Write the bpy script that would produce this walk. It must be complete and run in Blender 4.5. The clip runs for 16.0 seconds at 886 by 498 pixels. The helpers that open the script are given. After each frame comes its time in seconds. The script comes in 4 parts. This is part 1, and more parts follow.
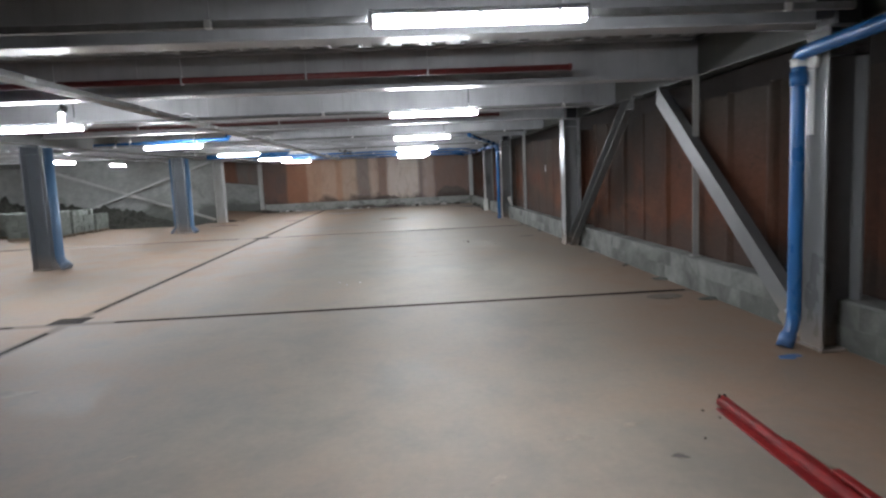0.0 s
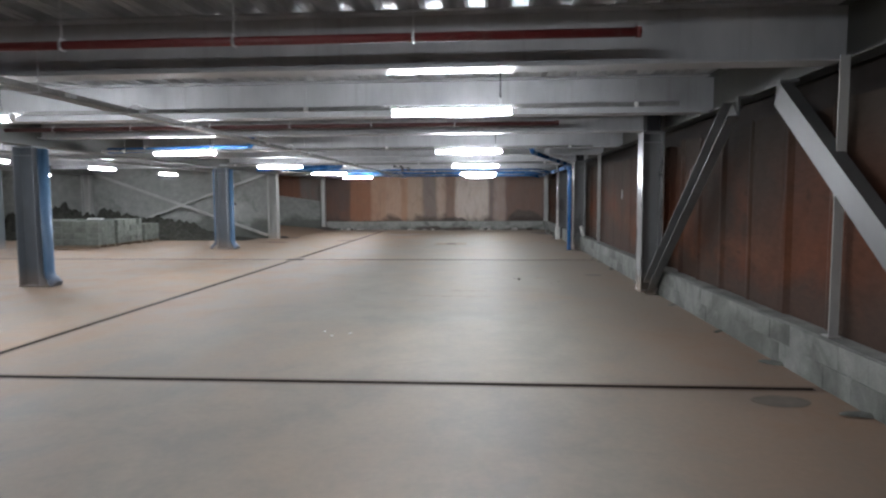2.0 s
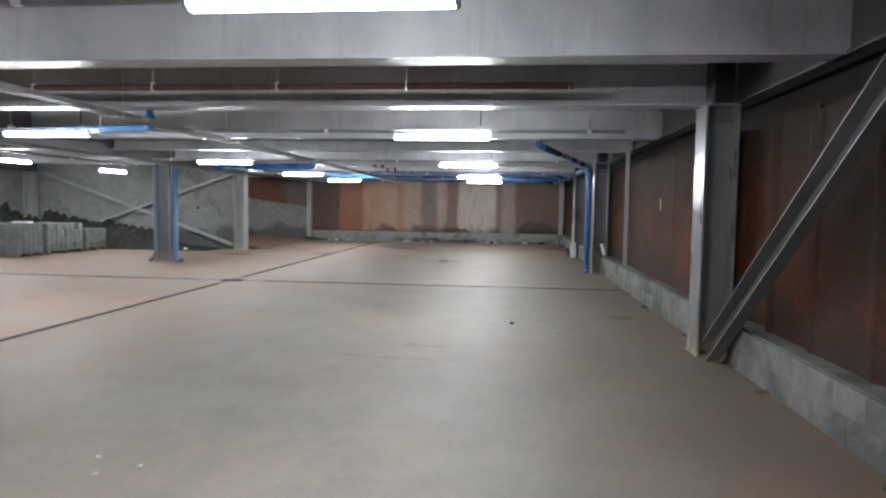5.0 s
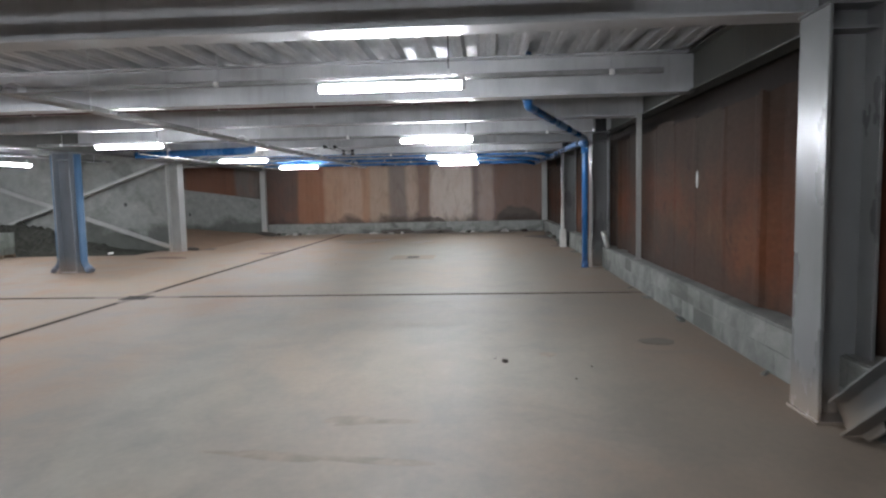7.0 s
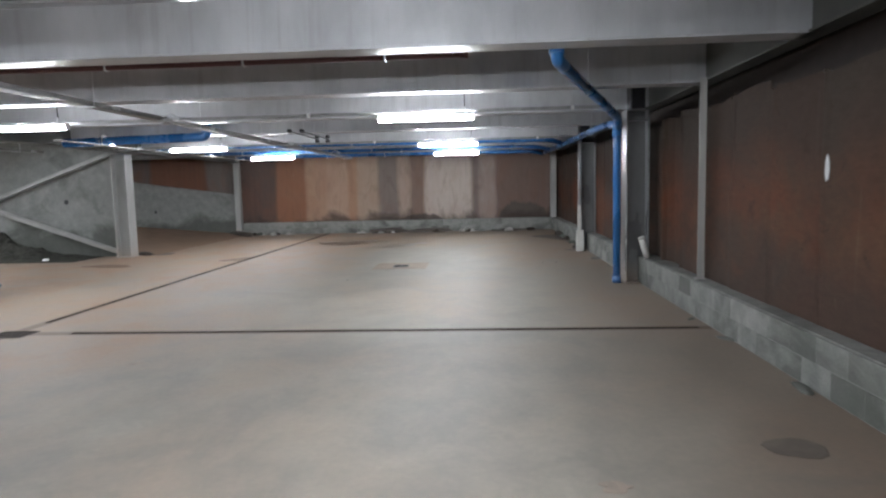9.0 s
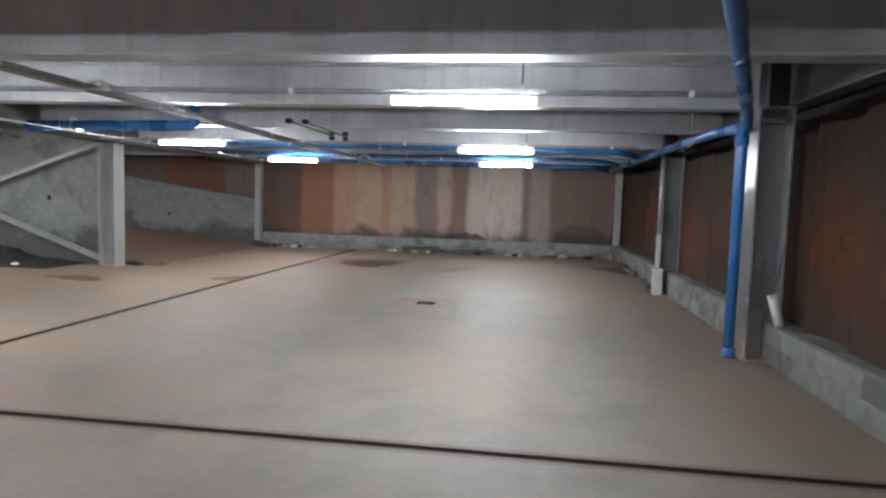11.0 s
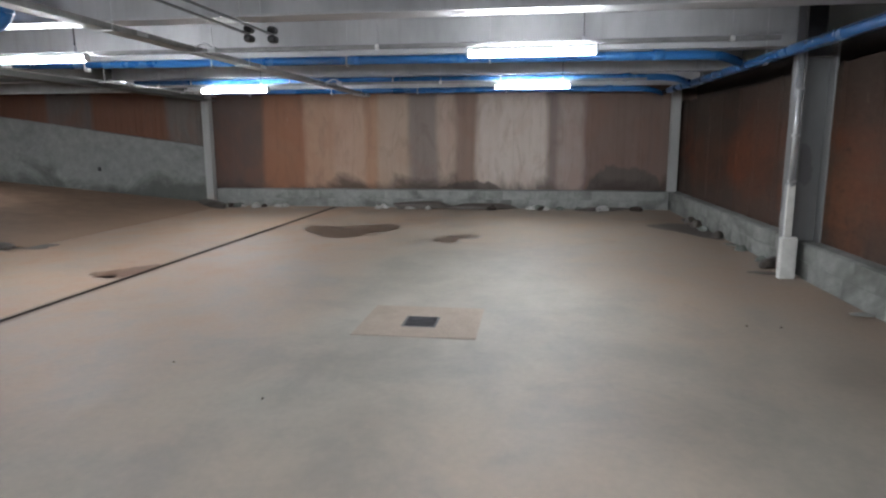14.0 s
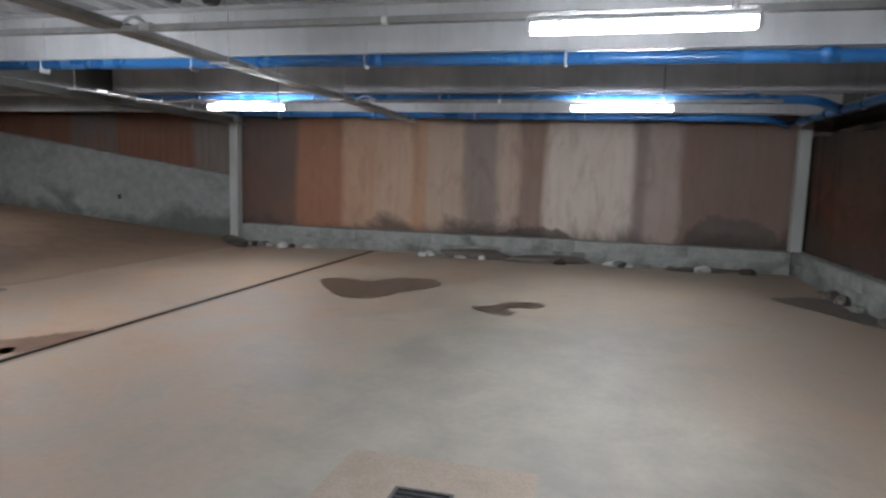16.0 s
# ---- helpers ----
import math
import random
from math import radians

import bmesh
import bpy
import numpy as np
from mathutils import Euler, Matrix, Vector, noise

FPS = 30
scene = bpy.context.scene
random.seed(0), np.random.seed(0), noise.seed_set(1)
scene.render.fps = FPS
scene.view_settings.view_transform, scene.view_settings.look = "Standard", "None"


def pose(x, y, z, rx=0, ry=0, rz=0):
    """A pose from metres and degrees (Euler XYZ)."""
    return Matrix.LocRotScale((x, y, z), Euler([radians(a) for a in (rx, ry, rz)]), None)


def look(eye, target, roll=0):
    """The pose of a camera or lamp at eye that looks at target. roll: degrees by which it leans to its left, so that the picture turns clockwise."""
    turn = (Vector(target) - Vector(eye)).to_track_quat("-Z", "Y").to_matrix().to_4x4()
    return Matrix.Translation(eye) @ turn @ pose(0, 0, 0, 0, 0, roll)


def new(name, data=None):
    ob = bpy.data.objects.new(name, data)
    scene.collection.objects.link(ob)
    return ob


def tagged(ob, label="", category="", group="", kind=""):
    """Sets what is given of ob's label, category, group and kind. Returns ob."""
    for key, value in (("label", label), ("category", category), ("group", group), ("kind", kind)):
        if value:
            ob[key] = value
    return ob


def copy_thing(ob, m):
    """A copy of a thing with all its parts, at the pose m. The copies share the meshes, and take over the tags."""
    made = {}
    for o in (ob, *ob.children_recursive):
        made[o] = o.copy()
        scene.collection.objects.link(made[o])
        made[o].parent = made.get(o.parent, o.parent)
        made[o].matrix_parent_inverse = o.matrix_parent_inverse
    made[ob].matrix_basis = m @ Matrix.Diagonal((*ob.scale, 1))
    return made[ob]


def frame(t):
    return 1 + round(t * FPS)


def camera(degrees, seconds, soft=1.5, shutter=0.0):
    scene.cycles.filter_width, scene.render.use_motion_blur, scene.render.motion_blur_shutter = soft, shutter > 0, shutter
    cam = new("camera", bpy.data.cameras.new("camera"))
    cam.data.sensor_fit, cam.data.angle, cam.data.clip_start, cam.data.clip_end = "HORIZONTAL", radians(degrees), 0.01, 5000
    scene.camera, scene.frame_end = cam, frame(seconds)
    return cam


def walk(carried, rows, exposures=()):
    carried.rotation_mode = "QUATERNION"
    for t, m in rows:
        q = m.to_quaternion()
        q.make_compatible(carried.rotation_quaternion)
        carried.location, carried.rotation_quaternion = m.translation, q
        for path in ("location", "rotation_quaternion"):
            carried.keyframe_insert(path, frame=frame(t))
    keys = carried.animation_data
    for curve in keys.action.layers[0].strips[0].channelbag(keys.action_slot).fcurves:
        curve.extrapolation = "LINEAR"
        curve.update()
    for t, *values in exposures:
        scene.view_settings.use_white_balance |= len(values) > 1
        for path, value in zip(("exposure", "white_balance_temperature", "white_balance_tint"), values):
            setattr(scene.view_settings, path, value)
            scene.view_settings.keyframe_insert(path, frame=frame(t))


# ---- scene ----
cam = camera(69.7, 16.0, soft=2.3, shutter=0.4)
PATH = [
    (0, (0.002, 0.106, 1.759), (0.118, 2.089, 1.524), -2.6),
    (0.5, (0.335, 0.753, 1.761), (0.343, 2.739, 1.524), 1.8),
    (1, (0.518, 1.47, 1.758), (0.443, 3.458, 1.55), -0.1),
    (1.5, (0.768, 2.213, 1.723), (0.581, 4.198, 1.565), 0.4),
    (2, (0.971, 2.856, 1.721), (0.826, 4.845, 1.56), -0.3),
    (2.5, (1.126, 3.667, 1.719), (1.04, 5.656, 1.531), -1.5),
    (3, (1.256, 4.356, 1.724), (1.005, 6.327, 1.5), 0.8),
    (3.5, (1.323, 5.01, 1.697), (1.149, 6.999, 1.575), -0.6),
    (4, (1.491, 5.703, 1.706), (1.303, 7.691, 1.595), 1.9),
    (4.2, (1.487, 5.949, 1.703), (1.275, 7.934, 1.58), 1.5),
    (6.3, (1.524, 9.005, 1.655), (1.355, 10.992, 1.512), -0.4),
    (6.5, (1.491, 9.328, 1.665), (1.274, 11.304, 1.453), 0.5),
    (7, (1.4, 10.037, 1.661), (1.272, 12.025, 1.486), -1.2),
    (7.5, (1.399, 10.804, 1.674), (1.282, 12.796, 1.537), 0.8),
    (8, (1.335, 11.544, 1.655), (1.211, 13.533, 1.483), 1.7),
    (8.5, (1.318, 12.372, 1.678), (1.196, 14.363, 1.526), -1.5),
    (8.7, (1.326, 12.624, 1.69), (1.205, 14.61, 1.488), -1.4),
    (10.8, (1.228, 15.799, 1.709), (1.017, 17.785, 1.605), -0.5),
    (11, (1.211, 16.134, 1.728), (0.945, 18.111, 1.575), 1.8),
    (11.5, (1.12, 16.899, 1.689), (0.829, 18.87, 1.518), 2.1),
    (12, (1.073, 17.742, 1.736), (0.835, 19.723, 1.595), 0.0),
    (12.5, (0.932, 18.476, 1.731), (0.625, 20.446, 1.57), 2.3),
    (13, (0.772, 19.22, 1.765), (0.563, 21.194, 1.516), -0.1),
    (13.5, (0.686, 19.944, 1.725), (0.386, 21.897, 1.416), 1.4),
    (14, (0.586, 20.725, 1.731), (0.312, 22.677, 1.392), -0.2),
    (14.5, (0.594, 21.435, 1.731), (0.231, 23.394, 1.562), 0.4),
    (15, (0.52, 22.161, 1.716), (0.139, 24.118, 1.559), -0.1),
    (15.5, (0.491, 22.89, 1.699), (0.123, 24.848, 1.535), -0.3),
    (16, (0.398, 23.603, 1.677), (-0.086, 25.531, 1.452), 1.7),
]
walk(cam, [(t, look(eye, target, roll)) for t, eye, target, roll in PATH],
     exposures=[(0, 0.0), (8.5, 0.0), (11.5, -0.03), (12.5, -0.1), (13, -0.1), (14, 0.0), (15, -0.12), (16, -0.08)])

# ---------------------------------------------------------------- light
world = bpy.data.worlds.new("world")
scene.world = world
world.use_nodes = True
world.node_tree.nodes["Background"].inputs[0].default_value = (0.5, 0.55, 0.6, 1)
world.node_tree.nodes["Background"].inputs[1].default_value = 0.0
TUBE_STRENGTH = 268.0

# ---------------------------------------------------------------- plan, in metres
X_EAST, X_PLINTH, X_COL = 4.14, 3.93, 3.70
X_WEST, Y_SOUTH, Y_NORTH = -23.0, -5.0, 37.25
Z_BEAM, Z_DECK, Z_EDGE, Z_PILE = 2.94, 3.49, 2.77, 2.6
X_LINE = -4.52
X_GIRDER, Z_COLHEAD = 4.26, 2.85
COLS_E = (5.49, 14.50, 23.7, 29.1)
COLS_W = (5.7, 14.78, 24.0, 29.3)
BEAMS = (-3.2, 0.0, 3.1, 5.72, 8.95, 12.45, 15.05, 18.82, 21.5, 24.35, 27.0, 30.05, 33.0, 35.9)
LAMPS_Y = (4.25, 10.18, 16.1, 22.15, 27.88, 32.88)
Z_LAMP = 2.68


# ---------------------------------------------------------------- materials
class Mat:
    """A node material with a principled shader and short helpers."""

    def __init__(self, name, rough=0.6, metal=0.0):
        self.m = bpy.data.materials.new(name)
        self.m.use_nodes = True
        self.t = self.m.node_tree
        self.b = self.t.nodes["Principled BSDF"]
        self.b.inputs["Roughness"].default_value = rough
        self.b.inputs["Metallic"].default_value = metal
        self.co = self.t.nodes.new("ShaderNodeNewGeometry").outputs["Position"]

    def node(self, kind, **values):
        n = self.t.nodes.new(kind)
        for k, v in values.items():
            n.inputs[k].default_value = v
        return n

    def link(self, a, b):
        self.t.links.new(a, b)

    def scaled(self, scale, shift=None):
        n = self.node("ShaderNodeVectorMath")
        n.operation = "MULTIPLY"
        self.link(self.co, n.inputs[0])
        n.inputs[1].default_value = scale
        out = n.outputs[0]
        if shift is not None:
            a = self.node("ShaderNodeVectorMath")
            a.operation = "ADD"
            self.link(out, a.inputs[0])
            self.link(shift, a.inputs[1])
            out = a.outputs[0]
        return out

    def random(self, size=40.0):
        info = self.t.nodes.new("ShaderNodeObjectInfo")
        n = self.node("ShaderNodeMath")
        n.operation = "MULTIPLY"
        self.link(info.outputs["Random"], n.inputs[0])
        n.inputs[1].default_value = size
        return n.outputs[0]

    def noise(self, scale=(1, 1, 1), detail=5.0, rough=0.6, shift=None, warp=0.0):
        n = self.node("ShaderNodeTexNoise", Scale=1.0, Detail=detail, Roughness=rough, Distortion=warp)
        self.link(self.scaled(scale, shift), n.inputs["Vector"])
        return n.outputs["Fac"]

    def ramp(self, fac, stops):
        n = self.t.nodes.new("ShaderNodeValToRGB")
        e = n.color_ramp.elements
        while len(e) < len(stops):
            e.new(0.5)
        for slot, (p, c) in zip(e, stops):
            slot.position = p
            slot.color = (*c, 1) if len(c) == 3 else c
        self.link(fac, n.inputs[0])
        return n.outputs[0]

    def mask(self, fac, lo, hi):
        n = self.node("ShaderNodeMapRange")
        n.inputs[1].default_value, n.inputs[2].default_value = lo, hi
        self.link(fac, n.inputs[0])
        return n.outputs[0]

    def math(self, op, a, b):
        n = self.node("ShaderNodeMath")
        n.operation = op
        for i, v in enumerate((a, b)):
            if isinstance(v, (int, float)):
                n.inputs[i].default_value = v
            else:
                self.link(v, n.inputs[i])
        return n.outputs[0]

    def mix(self, fac, a, b, blend="MIX"):
        n = self.t.nodes.new("ShaderNodeMix")
        n.data_type, n.blend_type = "RGBA", blend
        for slot, v in ((0, fac), (6, a), (7, b)):
            if isinstance(v, (int, float)):
                n.inputs[slot].default_value = v
            elif isinstance(v, tuple):
                n.inputs[slot].default_value = (*v, 1)
            else:
                self.link(v, n.inputs[slot])
        return n.outputs[2]

    def axis(self, i):
        n = self.t.nodes.new("ShaderNodeSeparateXYZ")
        self.link(self.co, n.inputs[0])
        return n.outputs[i]

    def color(self, c):
        if isinstance(c, tuple):
            self.b.inputs["Base Color"].default_value = (*c, 1)
        else:
            self.link(c, self.b.inputs["Base Color"])
        return self

    def gloss(self, r):
        self.link(r, self.b.inputs["Roughness"])
        return self

    def bump(self, h, strength=0.3, dist=0.01):
        n = self.node("ShaderNodeBump", Strength=strength, Distance=dist)
        self.link(h, n.inputs["Height"])
        self.link(n.outputs[0], self.b.inputs["Normal"])
        return self


def floor_material():
    m = Mat("power_floated_concrete", 0.55)
    big = m.noise((0.28, 0.2, 1), 4, 0.55, warp=0.6)
    mid = m.noise((1.3, 1.0, 1), 6, 0.66, warp=0.25)
    fine = m.noise((16, 16, 1), 4, 0.6)
    base = m.ramp(mid, [(0.36, (0.146, 0.131, 0.109)), (0.5, (0.187, 0.169, 0.141)), (0.64, (0.222, 0.202, 0.170))])
    # orange clay dust walked and washed over the slab, thicker along the drains and the walls
    x, y = m.axis(0), m.axis(1)
    near_line = m.mask(m.math("ABSOLUTE", m.math("SUBTRACT", x, X_LINE), 0), 3.2, 0.2)
    near_wall = m.math("MULTIPLY", m.mask(x, 1.6, 3.9), m.mask(y, 15.0, 8.0))
    west = m.mask(x, -4.0, -7.5)
    edge = m.math("MAXIMUM", m.math("MULTIPLY", near_line, 0.34), m.math("MAXIMUM", m.math("MULTIPLY", near_wall, 0.46), m.math("MULTIPLY", west, 0.42)))
    north = m.math("MULTIPLY", m.math("ADD", m.mask(y, 22.0, 35.0), m.mask(y, 10.0, 3.0)), 0.11)
    dust = m.mask(m.math("ADD", m.math("ADD", big, north), edge), 0.43, 0.85)
    dust = m.math("MULTIPLY", dust, m.mask(mid, 0.2, 0.62))
    c = m.mix(m.math("MULTIPLY", dust, 0.8), base, (0.235, 0.135, 0.077))
    grime = m.mask(m.noise((0.5, 0.8, 1), 7, 0.7, warp=0.6), 0.55, 0.74)
    # brown darkening towards the east wall stands in for light falling off there
    wall_falloff = m.math("MULTIPLY", m.mask(m.math("ADD", x, m.math("MULTIPLY", mid, 1.6)), 2.6, 4.5), 0.4)
    c = m.mix(wall_falloff, c, (0.135, 0.08, 0.046))
    c = m.mix(m.math("MULTIPLY", grime, 0.55), c, (0.125, 0.112, 0.098))
    # brown silt along the edges of the slot drains
    far = m.math("ABSOLUTE", m.math("SUBTRACT", x, X_LINE), 0)
    for yy in (8.63, 20.4):
        far = m.math("MINIMUM", far, m.math("ABSOLUTE", m.math("SUBTRACT", y, yy), 0))
    silt = m.math("MULTIPLY", m.mask(m.math("ADD", far, m.math("MULTIPLY", mid, 0.06)), 0.15, 0.08), 0.85)
    c = m.mix(silt, c, (0.075, 0.04, 0.024))
    spots = m.mask(m.noise((3.2, 3.2, 1), 3, 0.5), 0.70, 0.78)
    c = m.mix(m.math("MULTIPLY", spots, 0.4), c, (0.2, 0.16, 0.12))
    c = m.mix(0.1, c, m.ramp(fine, [(0.3, (0.2, 0.19, 0.18)), (0.7, (0.7, 0.68, 0.65))]), "OVERLAY")
    m.color(c).gloss(m.mask(mid, -0.85, 1.2)).bump(m.math("ADD", m.math("MULTIPLY", fine, 0.12), mid), 0.1, 0.006)
    m.b.inputs["Specular IOR Level"].default_value = 0.62
    return m.m


def ramp_material():
    """Concrete under wet clay that thickens up the slope."""
    m = Mat("clay_stained_ramp", 0.8)
    big = m.noise((0.6, 0.5, 1), 5, 0.6, None, 0.8)
    mid = m.noise((2.5, 2.5, 2.5), 6, 0.65)
    fine = m.noise((30, 30, 30), 4, 0.7)
    up = m.mask(m.math("ADD", m.axis(0), m.math("MULTIPLY", big, 3.0)), -5.6, -8.8)
    c = m.mix(up, (0.2, 0.135, 0.09), m.ramp(mid, [(0.3, (0.115, 0.07, 0.043)), (0.7, (0.19, 0.12, 0.075))]))
    c = m.mix(0.2, c, m.ramp(fine, [(0.3, (0.25, 0.23, 0.2)), (0.7, (0.7, 0.68, 0.65))]), "OVERLAY")
    return m.color(c).bump(m.math("ADD", mid, fine), 0.2, 0.006).m


def paint(name, c, rough=0.35, wear=(0.16, 0.13, 0.11), amount=0.25, metal=0.0, dust=0.45):
    """Gloss steel paint with dust, faint runs and scuffs."""
    m = Mat(name, rough, metal)
    big = m.noise((1.3, 1.3, 0.5), 5, 0.6)
    run = m.noise((9, 9, 0.35), 4, 0.6)
    fine = m.noise((60, 60, 60), 3, 0.6)
    dark = tuple(v * 0.72 for v in c)
    light = tuple(min(0.9, v * 1.18) for v in c)
    col = m.ramp(big, [(0.3, dark), (0.55, c), (0.75, light)])
    col = m.mix(m.math("MULTIPLY", m.mask(run, 0.55, 0.75), amount), col, wear)
    low = m.mask(m.math("ADD", m.axis(2), m.math("MULTIPLY", big, 0.5)), 0.62, 0.22)
    col = m.mix(m.math("MULTIPLY", low, dust), col, (0.40, 0.29, 0.2))
    m.color(col).bump(fine, 0.05, 0.002)
    r = m.node("ShaderNodeMapRange")
    r.inputs[3].default_value, r.inputs[4].default_value = rough - 0.08, rough + 0.22
    m.link(big, r.inputs[0])
    return m.gloss(r.outputs[0]).m


def deck_material():
    m = Mat("galvanised_deck", 0.36, 0.8)
    sp = m.noise((14, 2.5, 14), 4, 0.6)
    big = m.noise((0.8, 0.4, 1), 4, 0.6)
    c = m.ramp(sp, [(0.3, (0.42, 0.425, 0.43)), (0.7, (0.58, 0.585, 0.59))])
    c = m.mix(m.math("MULTIPLY", m.mask(big, 0.5, 0.75), 0.4), c, (0.4, 0.4, 0.39))
    m.gloss(m.mask(big, -0.6, 1.35))
    return m.color(c).bump(sp, 0.05, 0.003).m


def concrete(name, lo, hi, stain=(0.06, 0.065, 0.055), amount=0.6, foot=0.5, own=30.0):
    """Grey cast or block concrete with damp at the foot and dark algae blots."""
    m = Mat(name, 0.88)
    m.b.inputs["Specular IOR Level"].default_value = 0.2
    r = m.random(own)
    big = m.noise((0.7, 0.7, 0.9), 6, 0.62, r, 0.8)
    mid = m.noise((4, 4, 4), 5, 0.65, r)
    fine = m.noise((50, 50, 50), 4, 0.7)
    c = m.ramp(mid, [(0.3, lo), (0.7, hi)])
    z = m.axis(2)
    damp = m.math("MULTIPLY", m.mask(z, 1.1, 0.0), foot)
    blots = m.mask(m.math("ADD", big, m.math("MULTIPLY", damp, 0.32)), 0.56, 0.74)
    c = m.mix(m.math("MULTIPLY", blots, amount), c, stain)
    c = m.mix(0.25, c, m.ramp(fine, [(0.3, (0.2, 0.2, 0.2)), (0.7, (0.75, 0.75, 0.75))]), "OVERLAY")
    return m.color(c).bump(m.math("ADD", mid, fine), 0.3, 0.006).m


def plain(name, c, rough=0.5, metal=0.0, vary=0.25, spec=0.4):
    m = Mat(name, rough, metal)
    m.b.inputs["Specular IOR Level"].default_value = spec
    n = m.noise((7, 7, 7), 5, 0.65)
    col = m.ramp(n, [(0.3, tuple(v * (1 - vary) for v in c)), (0.7, tuple(min(0.95, v * (1 + vary)) for v in c))])
    return m.color(col).bump(n, 0.1, 0.003).m


def tube_material():
    m = Mat("lit_diffuser", 0.3)
    m.color((0.9, 0.9, 0.9))
    m.b.inputs["Emission Color"].default_value = (0.878, 0.92, 0.992, 1)
    m.b.inputs["Emission Strength"].default_value = TUBE_STRENGTH
    return m.m


M_FLOOR = floor_material()
M_RAMP = ramp_material()
M_STEEL = paint("grey_steel_paint", (0.168, 0.172, 0.174), 0.22)
M_HALL = paint("blue_grey_hall_column_paint", (0.145, 0.163, 0.183), 0.3)
M_DUSTBLUE = paint("dusty_blue_pipe_paint", (0.055, 0.118, 0.205), 0.35, (0.14, 0.15, 0.16), 0.3, dust=0.3)
M_BRACE = paint("matt_brace_paint", (0.115, 0.117, 0.117), 0.42)
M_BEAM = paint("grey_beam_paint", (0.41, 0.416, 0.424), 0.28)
# beam paint darkened, the dim light along the girders put into its colour
M_GIRDER = paint("shaded_girder_paint", (0.078, 0.08, 0.072), 0.5)
M_POST = paint("pale_grey_post_paint", (0.28, 0.28, 0.268), 0.45)
M_SLIM = paint("pale_slim_post_paint", (0.40, 0.395, 0.375), 0.5)
M_BLUE = paint("blue_pipe_paint", (0.025, 0.132, 0.345), 0.2, (0.1, 0.15, 0.2), 0.12, dust=0.12)
M_RED = paint("red_pipe_paint", (0.12, 0.018, 0.017), 0.45)
M_REDBAR = plain("worn_red_paint", (0.15, 0.008, 0.008), 0.5, 0, 0.4, 0.15)
M_FAINT = plain("faint_floor_stain", (0.22, 0.18, 0.145), 0.7)
M_DULLRED = paint("dull_red_pipe_paint", (0.085, 0.028, 0.026), 0.55)
M_DECK = deck_material()


def banded_rust(name, axis, origin, span, stops, warp=0.5, top_shade=0.5, wet=0.6, foot_at=0.95, patch=0.4, fray=2.2, shade=(0.10, 0.088, 0.076), pools=(), rusty=False):
    """Sheet piling whose silt and rust run in broad soft bands along the wall."""
    m = Mat(name, 0.85)
    m.b.inputs["Specular IOR Level"].default_value = 0.14
    streak = m.noise((fray, fray, 0.3), 2 if rusty else 3, 0.55, None, 0.5)
    wide = m.noise((0.9, 0.45 if rusty else 0.9, 0.6), 5, 0.6, None, 0.8)
    fine = m.noise((34, 7 if rusty else 34, 20 if rusty else 3), 5, 0.7)
    rain = m.noise((3.2, 0.9 if rusty else 3.2, 1.1), 4 if rusty else 6, 0.62, None, 1.2)
    p = m.math("ADD", m.axis(axis), m.math("MULTIPLY", m.math("SUBTRACT", streak, 0.5), warp))
    c = m.ramp(m.math("DIVIDE", m.math("SUBTRACT", p, origin), span), stops)
    z = m.axis(2)
    c = m.mix(m.math("MULTIPLY", m.mask(wide, 0.45, 0.66), patch), c, (0.19, 0.07, 0.034))
    c = m.mix(m.math("MULTIPLY", m.mask(rain, 0.5, 0.7), 0.6 if rusty else 0.3), c, (0.022, 0.016, 0.013) if rusty else (0.085, 0.06, 0.048))
    # shade along the wall top, put into the colour over the bands
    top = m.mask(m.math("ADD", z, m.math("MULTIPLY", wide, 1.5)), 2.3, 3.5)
    c = m.mix(m.math("MULTIPLY", top, top_shade), c, shade)
    if rusty:
        # upper half darkened as girder shade, bright rust breaking through lower down
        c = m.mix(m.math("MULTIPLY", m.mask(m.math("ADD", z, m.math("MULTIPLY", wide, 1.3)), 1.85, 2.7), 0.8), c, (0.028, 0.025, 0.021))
        raw = m.mask(m.noise((0.75, 0.42, 0.7), 5, 0.64, None, 0.6), 0.44, 0.6)
        c = m.mix(m.math("MULTIPLY", m.math("MULTIPLY", raw, m.mask(z, 2.45, 1.5)), 0.7), c, (0.112, 0.033, 0.015))
        # dark scabs and thin pale lime runs
        scab = m.mask(m.noise((5.0, 3.4, 4.2), 4, 0.6, None, 0.4), 0.62, 0.7)
        c = m.mix(m.math("MULTIPLY", scab, 0.6), c, (0.017, 0.011, 0.009))
        lime = m.mask(m.noise((6.0, 5.0, 0.7), 4, 0.62, None, 0.3), 0.66, 0.78)
        c = m.mix(m.math("MULTIPLY", lime, 0.3), c, (0.17, 0.13, 0.105))
        # every pile has rusted to its own tone
        own = m.t.nodes.new("ShaderNodeObjectInfo").outputs["Random"]
        tone = m.ramp(own, [(0.0, (0.022, 0.014, 0.011)), (0.3, (0.056, 0.038, 0.028)), (0.6, (0.066, 0.027, 0.016)), (0.85, (0.042, 0.026, 0.019)), (1.0, (0.078, 0.053, 0.038))])
        c = m.mix(0.28, c, tone)
    for px, half, high in pools:
        d = m.math("ABSOLUTE", m.math("SUBTRACT", m.axis(axis), px), 0)
        reach = m.math("ADD", m.math("POWER", m.math("DIVIDE", d, half), 4.0), m.math("DIVIDE", z, high))
        reach = m.math("ADD", reach, m.math("MULTIPLY", m.math("SUBTRACT", rain, 0.5), 0.5))
